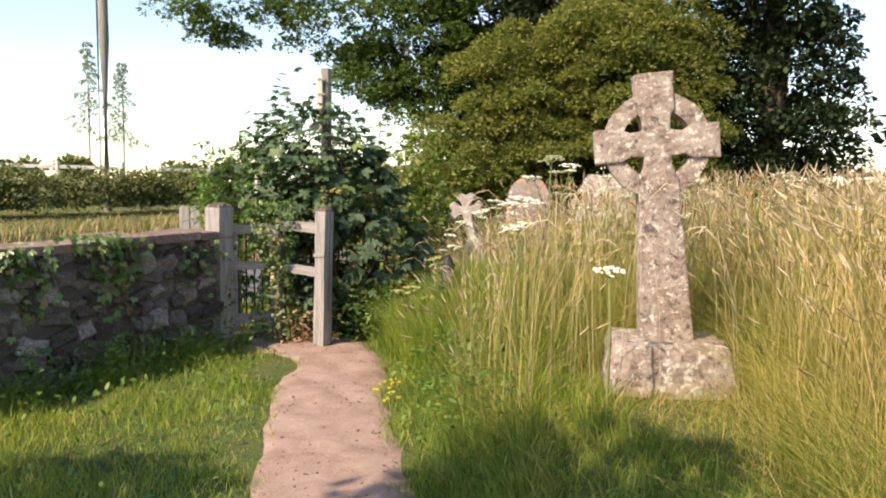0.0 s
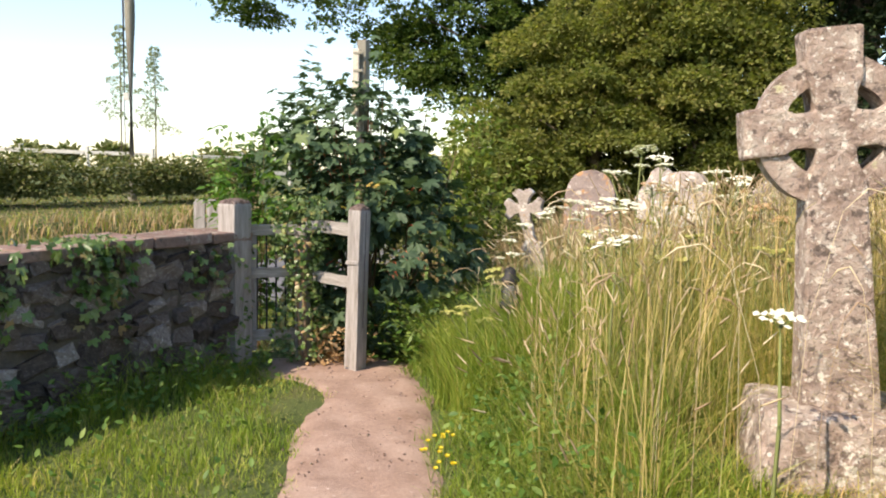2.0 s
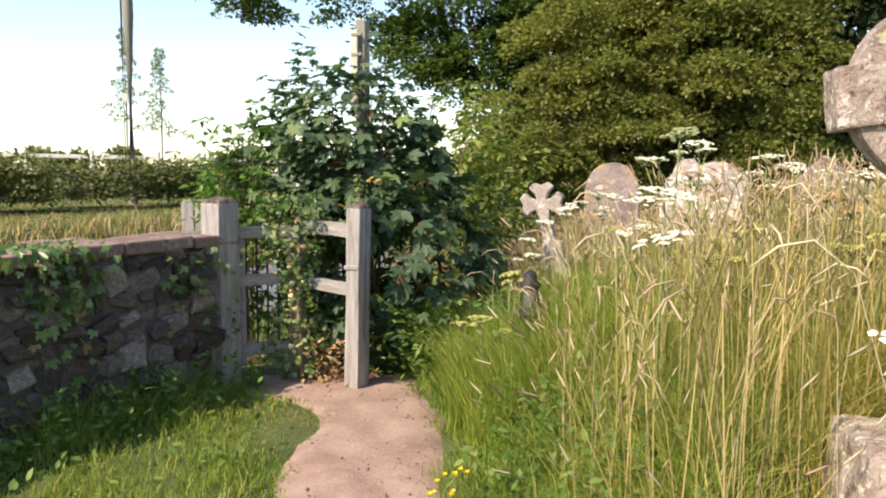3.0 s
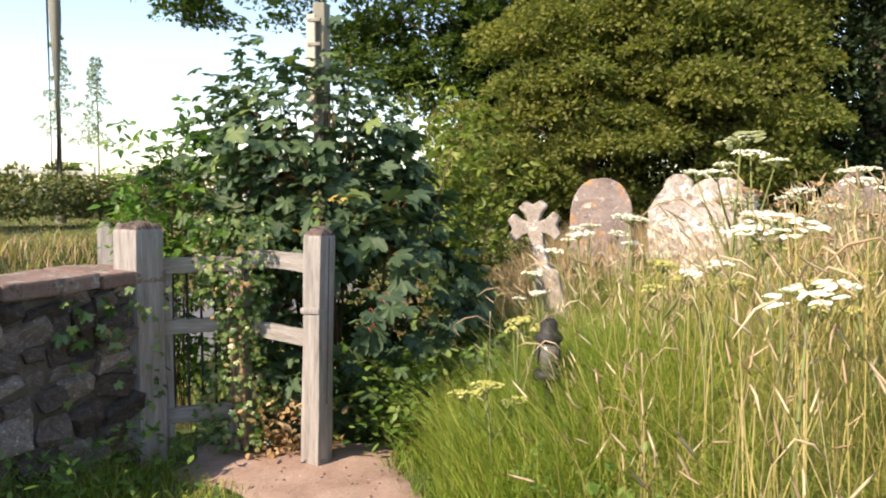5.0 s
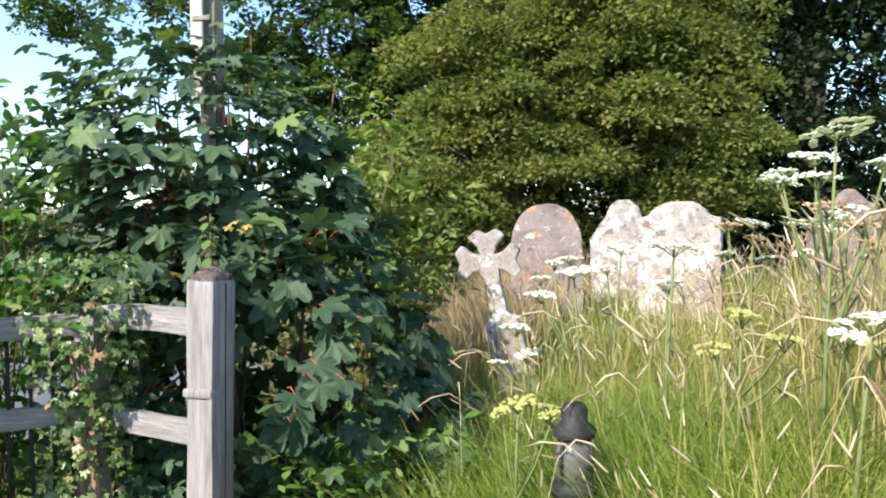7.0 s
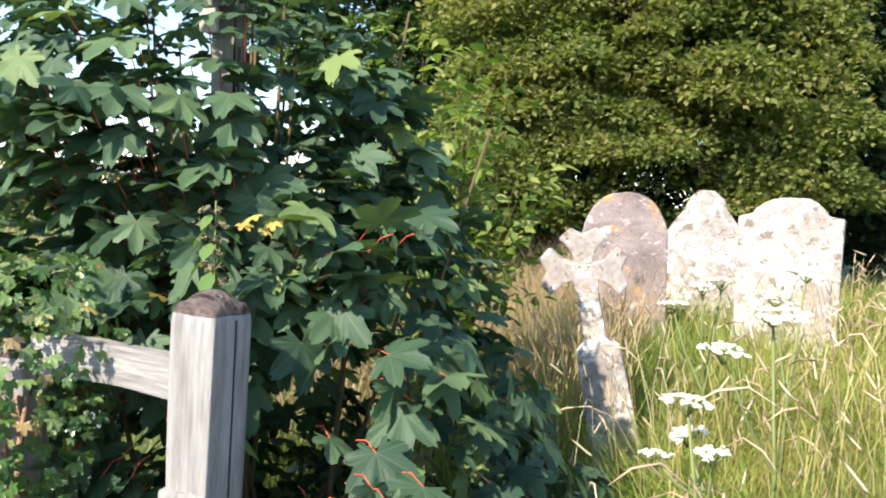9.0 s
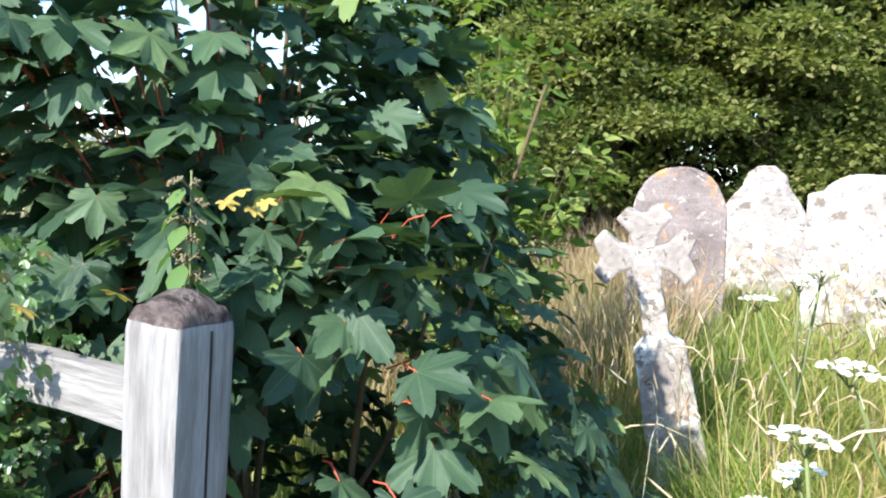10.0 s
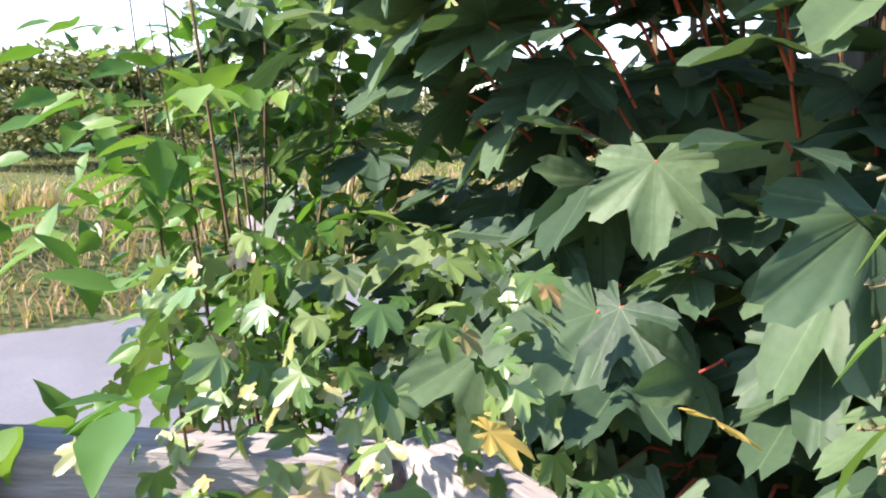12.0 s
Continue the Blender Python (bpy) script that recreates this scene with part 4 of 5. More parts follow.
yaw = np.arctan2(D[:, 1], D[:, 0]) - np.pi / 2 + rng.normal(0, 0.55, len(P))
pitch = -0.45 + rng.normal(0, 0.45, len(P)) + 0.35 * np.clip(D[:, 2], -0.6, 1)
R = turns(yaw, pitch, rng.normal(0, 0.3, len(P)))
size = rng.uniform(0.055, 0.105, len(P))
size = np.where(P[:, 2] > 1.9, size * 0.72, size)
world_x, world_y = P[:, 0] + BX, P[:, 1] + BY
near_ids = np.argsort(np.hypot(np.hypot(world_x + 0.95, world_y - 6.1), P[:, 2] - 1.4))[:290]
keep = np.ones(len(P), bool)
keep[near_ids] = False
for k in range(4):
    sel = np.where(keep)[0][k::4]
    v, t = strewn(leaf_shapes[k][:2], P[sel], R[sel], size[sel])
    if k == 0:
        VV, TT = v, t
    else:
        TT = np.concatenate([TT, t + len(VV)])
        VV = np.concatenate([VV, v])
tagged(part("foliage", smooth(mesh_np("foliage", VV, TT)), M_SYC, bush, "dark-green lobed leaves"), kind="stuff")
petioles = []
for i in near_ids:
    m = Matrix(R[i].tolist()).to_4x4()
    s = size[i] * 1.12
    ob = part("leaf", leaf_meshes[i % 4], None, bush)
    ob.matrix_basis = Matrix.Translation(P[i]) @ m @ Matrix.Diagonal((s, s, s, 1))
    back = P[i] - D[i] * 0.11 + np.array([0, 0, -0.03])
    petioles.append(tube([tuple(back), tuple((P[i] + back) / 2 + np.array([0, 0, 0.015])), tuple(P[i])], [0.0024, 0.002, 0.0017], 4))
tagged(part("leaf_stalk", mesh_np("leaf_stalk", *joined(petioles)), M_RED, bush, "red leaf stalks"), kind="stuff")

# yellowing leaves near the post
for k, (x, y, z_, s) in enumerate([(-0.83, 6.7, 1.45, 0.032), (-0.79, 6.71, 1.435, 0.028), (-0.86, 6.71, 1.43, 0.026), (-0.81, 6.69, 1.42, 0.024), (-1.19, 6.63, 1.235, 0.034), (-1.05, 6.69, 1.26, 0.036)]):
    ob = part("yellow_leaf", mesh_np("yellow_leaf", *leaf_shapes[k % 4][:2]), M_YELLOW, bush, "yellowing leaf", pose(x - BX, y - BY, z_, -20, 10, 150 + 40 * k) @ Matrix.Diagonal((s, s, s, 1)))

# ---------------------------------------------------------------- elder shoots, ivy, nettle
BROAD = (np.array([(0, 0, 0), (0.2, 0.2, 0.05), (0.26, 0.48, 0.04), (0.13, 0.8, -0.02), (0, 1.08, -0.14), (-0.13, 0.8, -0.02), (-0.26, 0.48, 0.04), (-0.2, 0.2, 0.05), (0, 0.5, -0.02)]), np.array([(i, (i + 1) % 8, 8) for i in range(8)]))
OVAL = (np.array([(0, 0, 0), (0.2, 0.28, 0.03), (0.22, 0.6, 0.03), (0, 1, -0.06), (-0.22, 0.6, 0.03), (-0.2, 0.28, 0.03), (0, 0.5, 0)]), np.array([(0, 1, 6), (1, 2, 6), (2, 3, 6), (3, 4, 6), (4, 5, 6), (5, 0, 6)]))


def shoots(name, label, cat, x, y, z, n, spread, height, leaf, mat, seed, pairs=3, lean=(0, 0)):
    """Upright shoots that carry feathered leaves of paired leaflets."""
    r = random.Random(seed)
    sh = thing(name, x, y, z, label, cat)
    P, Y, Pi, S = [], [], [], []
    for k in range(n):
        bx, by = r.gauss(0, spread * 0.3), r.gauss(0, spread * 0.3)
        hx, hy, hz = bx + r.gauss(lean[0], spread), by + r.gauss(lean[1], spread), height * r.uniform(0.6, 1.0)
        pts = [Vector((bx, by, -0.05)), Vector(((bx + hx) / 2, (by + hy) / 2, hz * 0.55)), Vector((hx, hy, hz))]
        part("stem", mesh_np("stem", *tube([tuple(p) for p in pts], [0.005, 0.0032, 0.0012], 5)), M_TWIG, sh)
        for j in range(14):
            u = 0.2 + 0.8 * j / 13
            p = pts[0].lerp(pts[1], u * 2) if u < 0.5 else pts[1].lerp(pts[2], u * 2 - 1)
            w = r.uniform(0, 2 * math.pi)
            d = Vector((math.cos(w), math.sin(w), r.uniform(-0.1, 0.5)))
            L = leaf * 2.4
            for i in range(pairs):
                c = p + d * L * (0.35 + 0.3 * i)
                for sd in (-1, 1):
                    P.append(c); Y.append(w - math.pi / 2 + sd * 0.95); Pi.append(r.gauss(-0.1, 0.6)); S.append(leaf * r.uniform(0.7, 1.2))
            P.append(p + d * L * (0.35 + 0.3 * pairs)); Y.append(w - math.pi / 2); Pi.append(-0.2); S.append(leaf * 1.2)
    v, t = strewn(BROAD, np.array([tuple(p) for p in P]), turns(np.array(Y), np.array(Pi), rng.normal(0, 0.5, len(P))), np.array(S))
    tagged(part("foliage", mesh_np("foliage", v, t), mat, sh), kind="stuff")
    return sh


shoots("elder_shrub", "light-green elder shoots with feathered leaves by the lane", "shrub", -2.0, 7.12, 0, 20, 0.22, 1.95, 0.066, M_ELDER, 4)
shoots("elder_shrub", "light-green elder shoots beside the sycamore bush", "shrub", -0.5, 9.2, 0.05, 22, 0.24, 2.3, 0.08, M_SHOOT, 6)

IVY_LEAF = lobed([(-110, 0.5), (-50, 0.8), (0, 1.0), (50, 0.8), (110, 0.5)], seed=9, sinus=0.68)[:2]


def ivy(name, label, P, N, size, seed):
    """Ivy leaves lying on a surface with outward ways N."""
    r = np.random.default_rng(seed)
    n = len(P)
    yaw = np.arctan2(N[:, 1], N[:, 0]) - np.pi / 2 + r.normal(0, 0.7, n)
    ob = obj(name, mesh_np(name, *strewn(IVY_LEAF, P + N * r.uniform(0.0, 0.05, n)[:, None], turns(yaw, -0.8 + r.normal(0, 0.45, n), r.normal(0, 0.5, n)), size * r.uniform(0.6, 1.3, n))), M_IVY)
    return tagged(ob, label, "ivy", kind="stuff")


def round_column(cx, cy, r0, z0, z1, n, seed):
    r = np.random.default_rng(seed)
    a = r.uniform(0, 2 * np.pi, n)
    z_ = r.uniform(0, 1, n) ** 0.9 * (z1 - z0) + z0
    rr = r0 * (0.7 + 0.7 * r.random(n)) * (1 + 0.4 * np.sin(z_ * 7))
    N = np.stack([np.cos(a), np.sin(a), 0 * a], 1)
    return np.stack([cx + np.cos(a) * rr, cy + np.sin(a) * rr, z_], 1), N


ivy("ivy", "glossy variegated ivy climbing the slim gate post", *round_column(-1.415, 6.74, 0.12, 0.02, 1.34, 1800, 3), 0.026, 3)
v, t = joined([tube([(-1.415 + 0.05 * math.sin(k), 6.71, 0), (-1.395 - 0.04 * math.cos(k * 2), 6.7, 0.5), (-1.415 + 0.05 * math.cos(k), 6.71, 1.0)], [0.016, 0.012, 0.006], 5) for k in range(4)])
tagged(obj("ivy_trunk", mesh_np("ivy_trunk", v, t), rough_surface("ivy_bark", [(0.3, (0.26, 0.15, 0.09)), (0.7, (0.42, 0.27, 0.18))], 8, 30)), "brown woody ivy stems on the slim gate post", "ivy")
ivy("ivy", "ivy and grass tuft on the broad gate post", *round_column(-1.845, 6.41, 0.12, 0.35, 1.02, 130, 8), 0.035, 8)
for k, (s0, w0, zt, n) in enumerate([(-1.3, 0.3, 1.06, 230), (-2.1, 0.3, 1.03, 120), (-0.45, 0.2, 0.93, 60), (-2.9, 0.35, 1.03, 130)]):
    r = np.random.default_rng(20 + k)
    s_ = r.normal(s0, w0 * 0.5, n)
    z_ = zt - np.abs(r.normal(0, 0.26, n))
    top = r.random(n) < 0.3
    z_ = np.where(top, zt + 0.01, z_)
    q = END + s_[:, None] * WAY - OUT * np.where(top, r.uniform(-0.2, 0.24, n), 0.24)[:, None]
    N = np.tile([-OUT[0], -OUT[1], 0.0], (n, 1))
    ivy("ivy", "ivy trailing over the stone wall", np.concatenate([q, z_[:, None]], 1), N, 0.05, 30 + k)


def nettle(x, y, z, h, seed):
    r = random.Random(seed)
    n_ = thing("nettle", x, y, z, "flowering nettle with drooping toothed leaves", "plant", "nettles")
    part("stem", mesh_np("stem", *tube([(0, 0, 0), (0.01, 0, h * 0.6), (0, 0.01, h)], [0.006, 0.005, 0.002], 5)), M_STALK, n_)
    P, Y, Pi, S = [], [], [], []
    tassels = []
    for k in range(17):
        u = 0.62 + 0.36 * k / 16
        for sd in (0, math.pi):
            w = sd + k * math.pi / 2 + r.uniform(-0.3, 0.3)
            size_ = 0.14 * (1.0 - 0.6 * (u - 0.62) / 0.38)
            out_ = Vector((-math.sin(w), math.cos(w), 0))
            P.append(tuple(out_ * 0.015 + Vector((0, 0, h * u)))); Y.append(w); Pi.append(-0.75 + r.uniform(-0.35, 0.25)); S.append(size_)
            if u > 0.84:
                for q in range(4):
                    a = w + r.uniform(-1.2, 1.2)
                    d = Vector((-math.sin(a), math.cos(a), 0))
                    L = r.uniform(0.025, 0.06) * (1.5 - u)
                    pts = [Vector((0, 0, h * u)), Vector((0, 0, h * u)) + d * L * 0.6 + Vector((0, 0, L * 0.5)), Vector((0, 0, h * u)) + d * L * 1.4 + Vector((0, 0, L * 0.15))]
                    tassels.append(tube([tuple(p) for p in pts], [0.0012, 0.0022, 0.0014], 4))
                    for g in range(7):
                        c = pts[1].lerp(pts[2], g / 6) + Vector((r.gauss(0, 0.003), r.gauss(0, 0.003), r.gauss(0, 0.003)))
                        tassels.append((np.array([tuple(c + Vector(o) * 0.004) for o in ((1, 0, 0), (-0.5, 0.8, 0), (-0.5, -0.8, 0), (0, 0, 1.2))]), np.array([(0, 1, 3), (1, 2, 3), (2, 0, 3), (0, 2, 1)])))
    part("foliage", mesh_np("foliage", *strewn(OVAL, np.array(P), turns(np.array(Y), np.array(Pi), np.zeros(len(P))), np.array(S))), M_NETTLE, n_)
    part("flower_tassel", mesh_np("flower_tassel", *joined(tassels)), M_TASSEL, n_, "greenish-brown flower tassels")["kind"] = "stuff"


nettle(-0.93, 6.72, 0.0, 1.48, 1)
nettle(-0.45, 7.05, 0.05, 0.75, 2)
nettle(-2.75, 5.1, 0.0, 0.5, 3)


def buttercup(x, y, seed):
    r = random.Random(seed)
    b = thing("buttercup", x, y, float(land(x, y)), "small yellow buttercup at the path's edge", "flower", "buttercups", rz=r.uniform(0, 360))
    st, fl = [], []
    for k in range(4):
        a, h = r.uniform(0, 6.28), r.uniform(0.1, 0.2)
        t = (math.cos(a) * 0.05, math.sin(a) * 0.05, h)
        st.append(tube([(0, 0, 0), (t[0] * 0.5, t[1] * 0.5, h * 0.6), t], [0.002, 0.0018, 0.0014], 4))
        v_, t_ = lathe([(0.002, 0), (0.011, 0.006), (0.013, 0.013)], 7)
        fl.append((v_ + np.array(t), t_))
    part("stem", mesh_np("stem", *joined(st)), M_STALK, b)
    for v_, t_ in fl:
        part("bloom", mesh_np("bloom", v_, t_), M_PETAL, b)


for k in range(4):
    yy = 4.35 + 0.16 * k
    buttercup(float(path_x(yy)) + 0.42 + 0.05 * math.sin(k * 5), yy, k)


def scatter_leaves(name, label, cat, P, size, mat, tilt, seed):
    r = np.random.default_rng(seed)
    n = len(P)
    ob = obj(name, mesh_np(name, *strewn(OVAL, P, turns(r.uniform(0, 6.28, n), r.normal(tilt, 0.4, n), r.normal(0, 0.4, n)), size * r.uniform(0.5, 1.3, n))), mat)
    return tagged(ob, label, cat, kind="stuff")


n = 420
yy = rng.uniform(2.0, 6.7, n)
xx = path_x(yy) + rng.uniform(-0.46, 0.36, n)
pv, pt = lathe([(0.0, -0.5), (0.9, -0.1), (0.8, 0.35), (0.0, 0.6)], 5)
ob = obj("pebbles", mesh_np("pebbles", *strewn((pv, pt), np.stack([xx, yy, land(xx, yy) + 0.006], 1), turns(rng.uniform(0, 6, n), rng.normal(0, 0.4, n), rng.normal(0, 0.4, n)), rng.uniform(0.003, 0.011, n))), M_COPING)
tagged(ob, "small loose pebbles on the path", "pebbles", kind="stuff")
n = 420
a = rng.normal(size=(n, 2)) * np.array([0.16, 0.1]) + np.array([-1.16, 6.76])
scatter_leaves("dead_leaves", "heap of dry brown leaves under the rails", "leaf litter", np.stack([a[:, 0], a[:, 1], 0.01 + 0.3 * rng.random(n) ** 2], 1), 0.06, M_DEAD, 0.2, 5)
n = 1700
q = rng.uniform(-5.5, 0.0, n)
hub = np.round(q * 7) / 7
p = END + (hub + rng.normal(0, 0.05, n))[:, None] * WAY - OUT * (0.3 + 0.22 * np.abs(np.sin(hub * 31)) + rng.normal(0, 0.05, n))[:, None]
scatter_leaves("wall_weeds", "leafy weeds along the foot of the wall", "weeds", np.stack([p[:, 0], p[:, 1], 0.02 + rng.random(n) * (0.12 + 0.22 * np.abs(np.sin(hub * 17)))], 1), 0.06, M_WEED, 0.3, 6)
n = 1500
yy = rng.uniform(3.5, 6.9, n)
hub = np.round(yy * 4.3) / 4.3
xx = path_x(np.minimum(yy, 6.6)) + 0.56 + 0.42 * np.abs(np.sin(hub * 23)) + rng.normal(0, 0.08, n)
yy = hub + rng.normal(0, 0.07, n)
scatter_leaves("verge_weeds", "leafy weeds in the verge grass", "weeds", np.stack([xx, yy, land(xx, yy) + rng.random(n) * 0.36], 1), 0.05, M_WEED, 0.3, 7)
n = 1300
a = rng.normal(size=(n, 2)) * np.array([0.24, 0.12]) + np.array([-0.4, 6.9])
scatter_leaves("bush_weeds", "leafy undergrowth at the foot of the bush", "weeds", np.stack([a[:, 0], a[:, 1], land(a[:, 0], a[:, 1]) + rng.random(n) * 0.55], 1), 0.07, M_WEED, 0.2, 8)
n = 900
xx, yy = rng.uniform(-2.3, 0.6, n), rng.uniform(2.3, 6.2, n)
ok = (xx < path_x(yy) - 0.55) & ((xx - END[0]) * OUT[0] + (yy - END[1]) * OUT[1] < -0.35)
xx, yy = xx[ok], yy[ok]
scatter_leaves("lawn_weeds", "clover and plantain leaves in the lawn", "weeds", np.stack([xx, yy, land(xx, yy) + 0.05 + 0.05 * rng.random(len(xx))], 1), 0.05, M_WEED, 0.5, 9)

# ---------------------------------------------------------------- hogweed
def umbel_mesh(seed, r0):
    r = random.Random(seed)
    pieces = []
    for k in range(34):
        a, q = r.uniform(0, 6.28), r0 * math.sqrt(r.random())
        c = Vector((math.cos(a) * q, math.sin(a) * q, 0.02 - 0.18 * q * q / r0 + r.uniform(-0.004, 0.004)))
        s = r0 * r.uniform(0.12, 0.22)
        V = [c + Vector((0, 0, 0.006))] + [c + Vector((math.cos(w + k) * s * r.uniform(0.7, 1.1), math.sin(w + k) * s * r.uniform(0.7, 1.1), r.uniform(-0.005, 0.004))) for w in np.linspace(0, 2 * math.pi, 8)[:-1]]
        T = [(0, i, i % 7 + 1) for i in range(1, 8)]
        pieces.append((np.array([tuple(v) for v in V]), np.array(T)))
    return mesh_np("umbel", *joined(pieces))


def hogweed(x, y, h, seed, heads=3, r0=0.08, petals=None, label="tall hogweed with flat white flower heads among the grass"):
    r = random.Random(seed)
    z = float(land(x, y))
    hw = thing("hogweed", x, y, z, label, "plant", "hogweed in the meadow", rz=r.uniform(0, 360))
    tops = [(0.05 * r.uniform(-1, 1), 0.03, h, r0 * 1.15)]
    stems = [tube([(0, 0, 0), (0.015, 0, h * 0.5), tops[0][:3]], [0.009, 0.007, 0.004], 6)]
    for k in range(heads - 1):
        a = r.uniform(0, 6.28)
        b = (0.015, 0, h * r.uniform(0.45, 0.7))
        t = (math.cos(a) * r.uniform(0.1, 0.22), math.sin(a) * r.uniform(0.1, 0.22), h * r.uniform(0.8, 0.98), r0 * r.uniform(0.6, 1.0))
        stems.append(tube([b, ((b[0] + t[0]) * 0.55, (b[1] + t[1]) * 0.55, (b[2] + t[2]) * 0.49), t[:3]], [0.006, 0.005, 0.003], 5))
        tops.append(t)
    rays = []
    for x_, y_, z_, q in tops:
        for j in range(12):
            a = j * 0.55
            rays.append(tube([(x_, y_, z_ - 0.03), (x_ + math.cos(a) * q * 0.4, y_ + math.sin(a) * q * 0.4, z_), (x_ + math.cos(a) * q * 0.75, y_ + math.sin(a) * q * 0.75, z_ + 0.012)], [0.0015] * 3, 3))
    part("stem", mesh_np("stem", *joined(stems + rays)), M_STALK, hw)
    for j, (x_, y_, z_, q) in enumerate(tops):
        part("flower_head", umbel_mesh(seed * 7 + j, q), petals or M_UMBEL, hw, m=pose(x_, y_, z_, r.uniform(-14, 14), r.uniform(-14, 14), 0))
    return hw


for k, (x, y, h, n, r0) in enumerate([
        (1.52, 3.46, 0.68, 1, 0.07), (1.12, 6.2, 1.3, 4, 0.09), (1.35, 6.7, 1.25, 3, 0.085), (1.05, 4.95, 1.0, 2, 0.11), (1.0, 4.6, 0.86, 1, 0.1),
        (0.75, 7.6, 0.9, 2, 0.08), (1.9, 6.9, 1.1, 3, 0.08), (2.4, 6.5, 1.1, 3, 0.09), (0.95, 5.6, 0.8, 2, 0.07), (2.9, 6.0, 1.15, 3, 0.085),
        (1.5, 7.8, 1.0, 3, 0.075), (3.3, 7.0, 1.1, 3, 0.08), (2.2, 8.4, 0.95, 2, 0.07), (3.8, 6.2, 1.15, 4, 0.08),
        (4.4, 7.2, 1.1, 3, 0.08), (3.0, 4.9, 1.1, 2, 0.08), (2.7, 7.9, 1.0, 2, 0.07),
        (0.5, 7.0, 0.85, 2, 0.08), (0.7, 6.4, 0.95, 2, 0.08), (1.7, 7.3, 1.05, 3, 0.075), (2.3, 7.5, 1.05, 3, 0.08), (3.6, 7.8, 1.05, 3, 0.075),
        (4.9, 6.6, 1.1, 3, 0.08), (2.0, 5.7, 1.05, 2, 0.09), (3.4, 5.4, 1.1, 2, 0.08), (1.6, 6.1, 1.15, 2, 0.08), (4.1, 5.6, 1.1, 3, 0.08),
        (0.28, 6.9, 0.74, 4, 0.06), (0.55, 7.8, 0.85, 3, 0.06)]):
    hogweed(x, y, h, k + 1, n, r0)

for k, (x, y, h) in enumerate([(0.12, 5.75, 0.62), (0.2, 6.3, 0.7), (1.2, 5.7, 0.85), (1.45, 5.3, 0.8), (0.85, 6.1, 0.75), (1.9, 5.0, 0.8)]):
    hogweed(x, y, h, 60 + k, 4, 0.06, M_YUMBEL, "wild parsnip with yellow-green flower heads in the grass")

dry = random.Random(44)
for k in range(26):
    x = 1.3 + 4.2 * k / 25
    y = 5.2 + dry.uniform(0, 3.2)
    hogweed(x, y, dry.uniform(0.95, 1.15), 90 + k, 4, 0.065, M_DEAD, "dried brown hogweed gone to seed in the meadow")

# ---------------------------------------------------------------- grass
def spread(n, x0, x1, y0, y1, keep):
    x, y = rng.uniform(x0, x1, n), rng.uniform(y0, y1, n)
    ok = keep(x, y)
    return x[ok], y[ok]


def clear(x, y):
    """Away from the cross's plinth and the walls."""
    ok = ~((np.abs(x - 1.86) < 0.33) & (np.abs(y - 4.06) < 0.28))
    off = (x - END[0]) * OUT[0] + (y - END[1]) * OUT[1]
    return ok & ~((off > -0.22) & (off < 0.3) & (y < 6.7))


def off_wall(x, y):
    return (x - END[0]) * OUT[0] + (y - END[1]) * OUT[1]


def sward(name, label, x, y, h, w, lean, mat, segs=2):
    P = np.stack([x, y, land(x, y) - 0.03], 1)
    ob = obj(name, mesh_np(name, *blades(P, h, w, lean, segs)), mat)
    return tagged(ob, label, "grass", kind="stuff")


edge = lambda x, y: np.where(x < path_x(y), path_x(y) - x - apron(y), x - path_x(y) + 0.3 * apron(y)) - 0.37 - 0.06 * np.sin(y * 7 + 1) - 0.04 * np.sin(y * 17)
x, y = spread(95000, -3.1, 1.6, -1.5, 6.9, lambda x, y: (x < path_x(y)) & (edge(x, y) > 0) & (off_wall(x, y) < -0.2))
e, o = edge(x, y), -off_wall(x, y)
tall = np.clip(1 - (o - 0.2) / 0.45, 0, 1)
h = (0.045 + 0.06 * np.clip(e / 0.4, 0, 1) + 0.2 * tall) * rng.uniform(0.45, 1.5, len(x)) * (1 + 0.4 * flat_noise(x, y, 2.9))
sward("lawn_grass", "short green lawn grass beside the path", x, y, h, rng.uniform(0.003, 0.007, len(x)), 0.6, M_LAWN)

x, y = spread(60000, -1.2, 3.0, 0.3, 8.0, lambda x, y: (x > path_x(np.minimum(y, 6.6))) & (edge(x, np.minimum(y, 6.6)) > 0) & (edge(x, np.minimum(y, 6.6)) < 1.1) & clear(x, y) & ~((y > 6.4) & (x < -0.75)))
e = edge(x, np.minimum(y, 6.6))
h = (0.07 + 0.42 * np.clip(e / 0.8, 0, 1) ** 0.7) * rng.uniform(0.5, 1.35, len(x))
h = np.where((np.abs(x - 1.7) < 0.5) & (y < 4.1) & (y > 1.6), h * 0.4, h)
sward("verge_grass", "green grass growing taller away from the path", x, y, h, rng.uniform(0.004, 0.008, len(x)), 0.75, M_VERGE)

meadow_h = lambda x, y: 0.56 + 0.34 / (1 + np.exp(-6 * (x - 0.75 - 0.45 * np.clip(y - 5.5, 0, 6))))
x, y = spread(250000, -0.3, 10.0, 0.4, 9.2, lambda x, y: (edge(x, np.minimum(y, 6.6)) > 0.25) & (x > path_x(np.minimum(y, 6.6))) & clear(x, y) & (np.hypot(x - 1.4, y - 0.5) > 1.0) & (rng.random(len(x)) < np.clip((10 - x + flat_noise(x, y, 1.1)) / 3, 0, 1) * np.clip((y - 0.7 + 0.5 * flat_noise(x, y, 1.4)) / 1.2, 0, 1)))
e = edge(x, np.minimum(y, 6.6))
